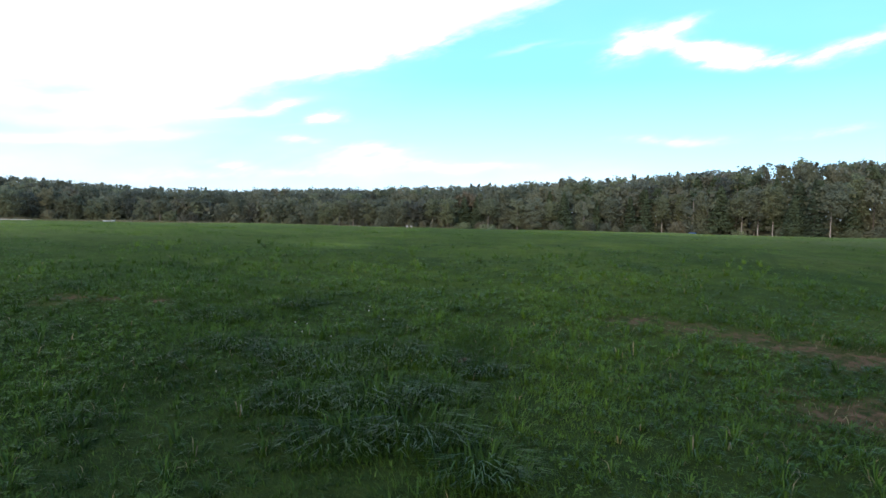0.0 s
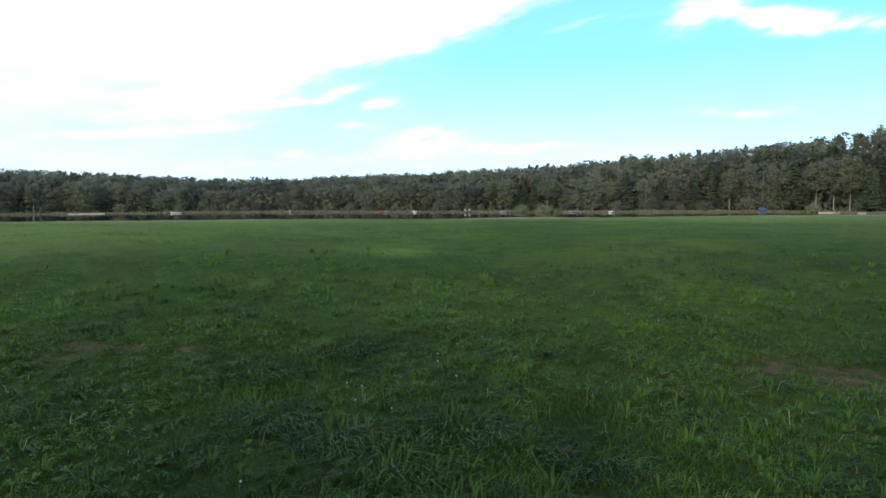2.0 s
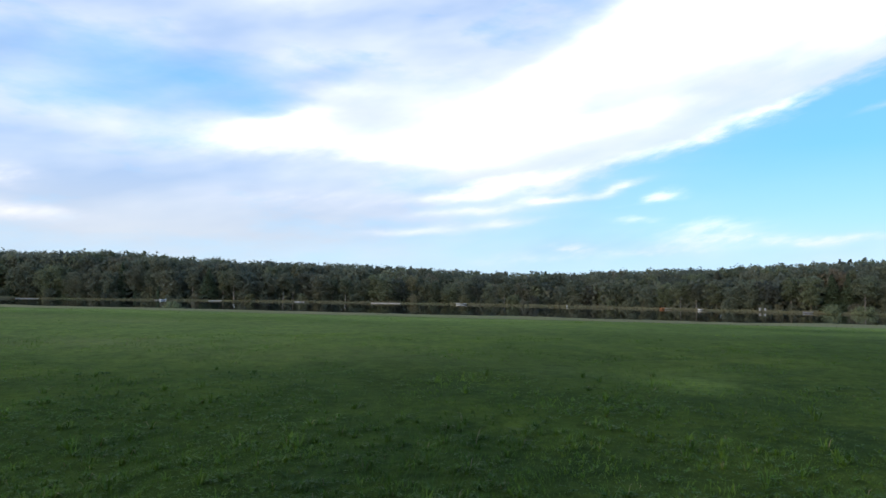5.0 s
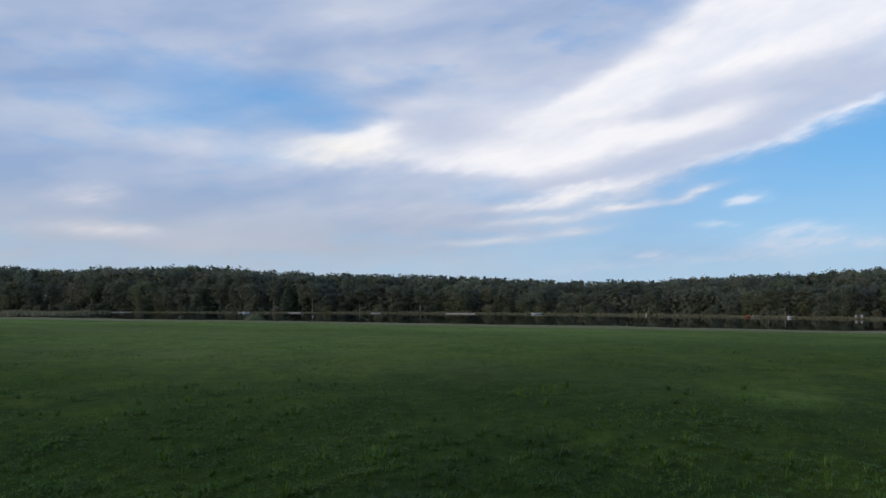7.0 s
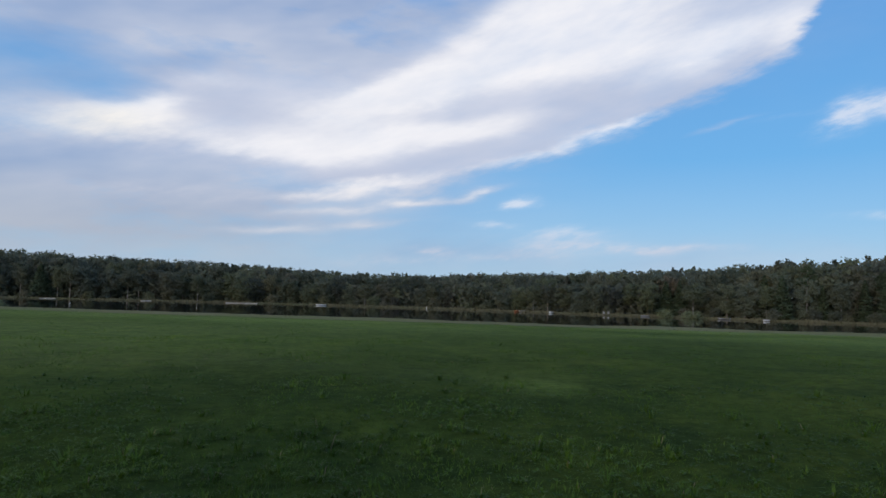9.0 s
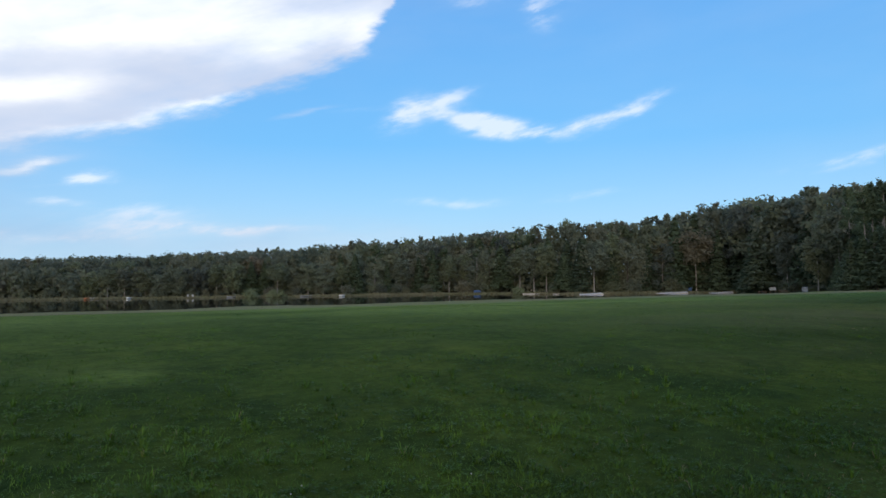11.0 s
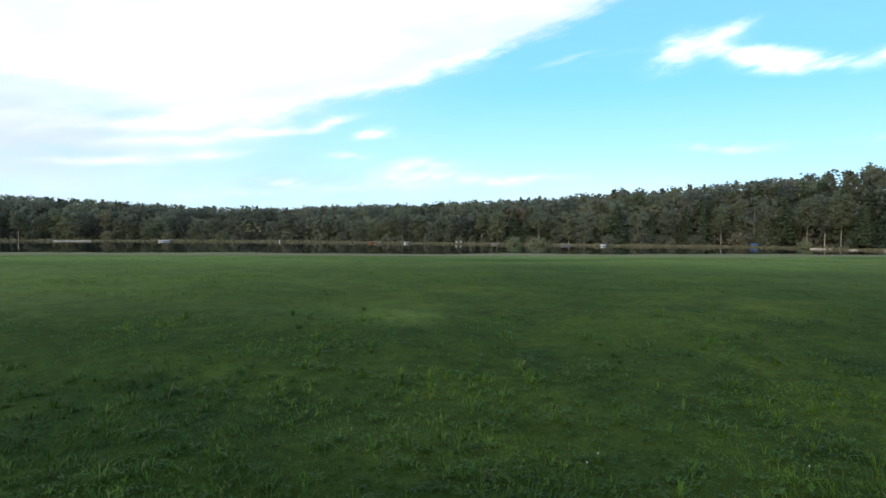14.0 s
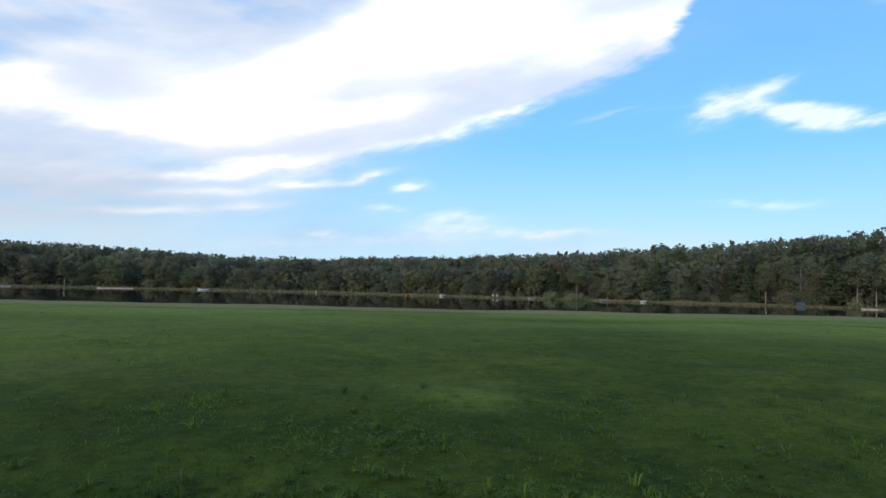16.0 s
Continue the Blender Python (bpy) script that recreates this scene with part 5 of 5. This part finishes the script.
def picnic_table(m, label):
    thing = new("picnic_table")
    for n in range(5):
        bm = bmesh.new()
        box(bm, 0, (n - 2) * 0.155, 0.75, 1.9, 0.145, 0.045, None, 0.006)
        part("tabletop_board", bm, BROWN, thing)
    for side in (-1, 1):
        bm = bmesh.new()
        box(bm, 0, side * 0.72, 0.45, 1.9, 0.28, 0.045, None, 0.006)
        part("bench", bm, BROWN, thing)
        bm = bmesh.new()
        box(bm, side * 0.7, 0, 0.42, 0.09, 1.5, 0.09)
        part("crossbeam", bm, BROWN, thing)
        for lean in (-1, 1):
            bm = bmesh.new()
            box(bm, side * 0.65, lean * 0.42, 0.37, 0.09, 0.05, 0.86, Matrix.Rotation(-lean * 0.5, 4, "X"))
            part("leg", bm, BROWN, thing)
    thing.matrix_world = m
    return tagged(thing, label, "picnic table")


def ground_pose(az, d, turn=0.0):
    x, y = at(az, d)
    return Matrix.LocRotScale((x, y, height(x, y)), Euler((0, 0, radians(-az + turn))), None)


picnic_table(ground_pose(55.0, 178, 8), "brown wooden picnic table at the wood's edge")
picnic_table(ground_pose(56.4, 176, -12), "brown wooden picnic table at the wood's edge")
board = new("notice_board")
for x in (-0.55, 0.55):
    bm = bmesh.new()
    box(bm, x, 0.06, 0.75, 0.1, 0.1, 1.7, None, 0.01)
    part("post", bm, BROWN, board)
bm = bmesh.new()
box(bm, 0, 0, 1.25, 1.4, 0.05, 0.7, None, 0.01)
part("panel", bm, STONE, board)
board.matrix_world = ground_pose(55.7, 180)
tagged(board, "pale notice board on brown posts beside the wood", "notice board")

bin_ = new("storage_bin")
bm = bmesh.new()
box(bm, 0, 0, 0.5, 1.6, 1.0, 1.0, None, 0.06)
part("body", bm, BLUE, bin_)
bm = bmesh.new()
box(bm, 0, 0, 1.05, 1.7, 1.1, 0.10, None, 0.04)
part("lid", bm, BLUE, bin_)
bin_.matrix_world = ground_pose(49.9, 214)
tagged(bin_, "blue plastic storage bin beside the dock", "bin")
grey = new("storage_bin")
bm = bmesh.new()
box(bm, 0, 0, 0.55, 1.2, 0.9, 1.1, None, 0.06)
part("body", bm, GREY, grey)
bm = bmesh.new()
box(bm, 0, 0, 1.14, 1.3, 1.0, 0.10, None, 0.04)
part("lid", bm, GREY, grey)
grey.matrix_world = ground_pose(57.8, 172)
tagged(grey, "grey plastic storage bin at the wood's edge", "bin")

# bushes that stand out on the shore
prng = np.random.default_rng(44)
for az, d, tall, widen in ((15.0, 207.8, 2.6, 1.35), (17.0, 206.3, 2.3, 1.75), (36.6, 205.5, 2.3, 1.2), (-34.6, 62, 0.9, 1.0), (-33.8, 62, 0.5, 0.9)):
    plant("shrub1", az, d, tall, prng, "bushes on the lake shore", widen=widen)
for az, d, tall in ((-43.2, 312, 5.0), (-42.8, 313, 4.4), (-40.9, 300, 5.2), (-36.6, 284, 5.6), (-33.3, 280, 4.5), (-38.2, 288, 4.0), (-8.0, 243, 4.0), (1.2, 229, 4.5)):
    plant("fir2", az, d, tall, prng, "young spruces on the lake shore", "young green spruce on the lake shore", 0.9)
for az, d, tall in ((62.9, 131, 9.5), (61.3, 140, 7.6), (59.8, 147, 6.2), (63.9, 126, 6.0)):
    plant("fir1", az, d, tall, prng, "green spruces at the wood's edge", "fresh green spruce at the wood's edge", 0.95)
for az, d in ((61.9, 138), (62.6, 135), (63.4, 129), (60.6, 146)):
    plant("pine%d" % (int(d) % 3), az, d, wood_top(az, d) * 0.98, prng, "trees along the lake shore", widen=0.8)
# one crown that stands above the others
plant("tall0", 40.7, 236, 23.2, prng, "trees along the lake shore", "tall tree whose crown stands above the wood", 0.75)


def snag(az, d, tall, seed):
    """A dead tree: a bare pale stem with broken limbs."""
    rng = np.random.default_rng(seed)
    thing = new("dead_tree")
    part("trunk", stem(rng, tall, 0.11, 14, tall * 0.35, tall * 0.12, 0.05), PALE_BARK, thing, smooth=True)
    thing.matrix_world = ground_pose(az, d)
    return tagged(thing, "bare grey dead tree among green trees", "dead tree", "dead trees in the wood")


snag(54.1, 213, 25.5, 101)


def leaning_pair(az, d, tall):
    """Two bare stems that have fallen together, with a broken limb across."""
    thing = new("dead_tree")
    for foot, head, top in ((-0.75, -0.05, 1.0), (1.15, 0.1, 0.97)):
        bm = bmesh.new()
        tube(bm, [(foot, 0, -0.2), (foot * 0.55 + head * 0.45, 0.1, tall * 0.5), (head, 0.0, tall * top)], [0.14, 0.11, 0.05], 8)
        part("trunk", bm, GREY_BARK, thing, smooth=True)
    bm = bmesh.new()
    tube(bm, [(-1.1, 0.05, tall * 0.665), (0.3, 0.1, tall * 0.675), (1.0, 0.0, tall * 0.66)], [0.04, 0.06, 0.04], 6)
    part("limb", bm, GREY_BARK, thing, smooth=True)
    thing.matrix_world = ground_pose(az, d)
    return tagged(thing, "two bare grey dead stems leaning together", "dead tree", "dead trees in the wood")


leaning_pair(64.23, 111.2, 12.4)


def grove_pine(az, d, tall, seed):
    """A slender pine: a pale bare stem with its few boughs at the very top."""
    rng = np.random.default_rng(seed)
    tree = new("pine")
    bm = bmesh.new()
    lean = rng.normal(0, 0.25, 2)
    tube(bm, [(0, 0, -0.2), (lean[0] * 0.4, lean[1] * 0.4, tall * 0.45), (lean[0], lean[1], tall * 0.95)], [0.11, 0.09, 0.04], 8)
    part("trunk", bm, GREY_BARK, tree, smooth=True)
    p, d_ = pine_points(rng, tall, 3.4, tall * 0.66, 3600)
    v, f = cards(rng, p, d_, 0.2, 0.35, 0.8, True)
    part_of("crown", mesh_of("crown", v, f, NEEDLE), tree)
    tree.matrix_world = ground_pose(az, d)
    return tagged(tree, "slender pine with a pale bare trunk and small crown", "pine", "pines at the wood's edge")


for n, (az, d, tall) in enumerate([(61.43, 116.3, 14.4), (61.94, 118.3, 15.0), (62.56, 116.3, 15.1), (62.94, 119.3, 14.9)]):
    grove_pine(az, d, tall, 140 + n)
rng = np.random.default_rng(151)
for az, d, tall in ((51.5, 224, 13.0), (52.1, 230, 14.0), (52.8, 226, 13.5)):
    plant("fir1", az, d, tall, rng, "conifers at the wood's edge", "dark green conifer in the wood", 1.3)
for n, (az, d, tall) in enumerate([(63.7, 107.2, 8.3), (61.92, 109.3, 7.9), (64.57, 105.2, 6.4), (61.2, 110.3, 7.4), (62.5, 108.0, 8.0), (63.1, 110.0, 8.2), (60.4, 111.0, 7.0), (64.2, 108.0, 7.6)]):
    plant(f"fir{n % 3}", az, d, tall, rng, "young conifers at the wood's edge", "young green conifer with dense boughs to the ground", 1.45)

# ---- small things in the grass ----


def tussock(x, y, seed, spread=0.22, tall=0.26, count=380):
    rng = np.random.default_rng(seed)
    a, r = rng.uniform(0, math.tau, count), spread * np.sqrt(rng.uniform(0, 1, count))
    base = np.stack([r * np.cos(a), r * np.sin(a), np.full(count, -0.02)], -1)
    h = tall * rng.uniform(0.45, 1.1, count) * (1 - 0.45 * r / spread)
    out = a + rng.normal(0, 0.6, count)
    over = np.stack([np.cos(out), np.sin(out), 0 * a], -1) * (h * rng.uniform(0.4, 1.5, count))[:, None]
    turn = out + math.pi / 2
    across = np.stack([np.cos(turn), np.sin(turn), 0 * a], -1) * 0.0038
    up = np.stack([0 * a, 0 * a, h], -1)
    mid, tip = base + up * 0.65 + over * 0.35, base + up * 0.62 + over * 1.05
    v = np.stack([base - across, base + across, mid + across * 0.9, mid - across * 0.9, tip], 1).reshape(-1, 3)
    i = np.arange(count)[:, None] * 5
    f = np.concatenate([i + np.array([[0, 1, 2]]), i + np.array([[0, 2, 3]]), i + np.array([[3, 2, 4]])])
    tint = np.repeat(np.clip(rng.normal(0.14, 0.13, count), 0, 0.95), 5)
    ob = new("grass_tussock", mesh_of("grass_tussock", v, f, GRASS, False, {"tint": tint}))
    ob.matrix_world = Matrix.Translation((x, y, height(x, y)))
    tagged(ob, "tussock of longer grass bent over in the meadow", "grass tussock", "grass tussocks in the meadow")


for n, (x, y, spread, tall) in enumerate(((0.56, 2.98, 0.30, 0.22), (0.27, 2.94, 0.26, 0.18), (0.47, 3.42, 0.32, 0.20), (0.12, 3.44, 0.26, 0.16), (0.26, 3.90, 0.32, 0.17), (0.60, 4.22, 0.30, 0.16), (0.04, 4.22, 0.26, 0.14),
                                          (0.88, 4.02, 0.26, 0.14), (0.80, 3.45, 0.24, 0.15), (0.78, 2.62, 0.22, 0.19), (-0.27, 4.49, 0.24, 0.12), (1.15, 3.82, 0.22, 0.11), (-0.42, 5.2, 0.28, 0.12), (0.1, 5.6, 0.26, 0.11))):
    tussock(x, y, 200 + n, spread, tall)


def clover_mesh():
    bm = bmesh.new()
    made = bmesh.ops.create_icosphere(bm, subdivisions=1, radius=0.0056)["verts"]
    for v in made:
        v.co = v.co * (1 + 0.25 * math.sin(v.co.x * 900 + v.co.y * 700)) + Vector((0, 0, 0.040))
    me = bpy.data.meshes.new("flower_head")
    bm.to_mesh(me)
    bm.free()
    me.materials.append(PETAL)
    bm = bmesh.new()
    tube(bm, [(0.008, 0, -0.01), (0.004, 0.003, 0.02), (0, 0, 0.036)], [0.0018, 0.0016, 0.0014], 5)
    sm = bpy.data.meshes.new("stalk")
    bm.to_mesh(sm)
    bm.free()
    sm.materials.append(STEM)
    return me, sm


HEAD, STALK = clover_mesh()
spots = [(1.46, 6.18), (0.14, 4.59), (0.1, 4.86), (0.18, 4.8), (0.67, 5.27), (0.72, 4.85), (0.32, 4.45), (-0.33, 3.78), (1.36, 6.08), (0.65, 5.13), (1.03, 5.61), (2.43, 5.86)]
frng = np.random.default_rng(66)
for x, y in spots:
    flower = new("clover_flower")
    part_of("flower_head", HEAD, part_of("stalk", STALK, flower), "small white flower head")
    flower.matrix_world = Matrix.LocRotScale((x, y, height(x, y)), Euler((0, 0, float(frng.uniform(0, 6)))), None)
    tagged(flower, "small white clover flower in the grass", "flower", "clover flowers in the meadow")

# a dry leaf on the grass
v, f = [], []
for i in range(7):
    u = i / 6
    w = 0.018 * math.sin(math.pi * u) ** 0.7 + 0.001
    for j in range(3):
        v.append(((u - 0.5) * 0.058, (j - 1) * w, 0.018 + 0.018 * abs(j - 1) + 0.02 * u * u))
for i in range(6):
    for j in range(2):
        a = i * 3 + j
        f.append((a, a + 3, a + 4, a + 1))
leaf = new("dry_leaf", mesh_of("dry_leaf", v, f, DRY, True))
leaf.modifiers.new("thickness", "SOLIDIFY").thickness = 0.001
leaf.matrix_world = Matrix.LocRotScale((1.05, 3.90, height(1.05, 3.90) - 0.012), Euler((0.1, 0.05, 0.4)), None)
tagged(leaf, "curled tan dry leaf lying on the grass", "leaf")

# a tall weed
weed = new("tall_weed")
bm = bmesh.new()
tube(bm, [(0, 0, -0.02), (0.008, 0.004, 0.08), (0.0, 0.006, 0.17)], [0.004, 0.003, 0.002], 6)
part("stalk", bm, STEM, weed)
wr = np.random.default_rng(77)
p = np.stack([wr.normal(0, 0.013, 18), wr.normal(0, 0.013, 18), wr.uniform(0.03, 0.17, 18)], -1)
v, f = cards(wr, p, np.tile([[0.0, 0.0, 1.0]], (18, 1)), 0.02, 0.35, 0.6)
part_of("leaves", mesh_of("leaves", v, f, FERN), weed)
weed.matrix_world = Matrix.Translation((-3.12, 9.05, height(-3.12, 9.05)))
tagged(weed, "single tall leafy weed standing in the meadow", "weed")

# the trees that served as patterns go away
for proto, _, _ in PROTO.values():
    for ob in (*proto.children_recursive, proto):
        bpy.data.objects.remove(ob)
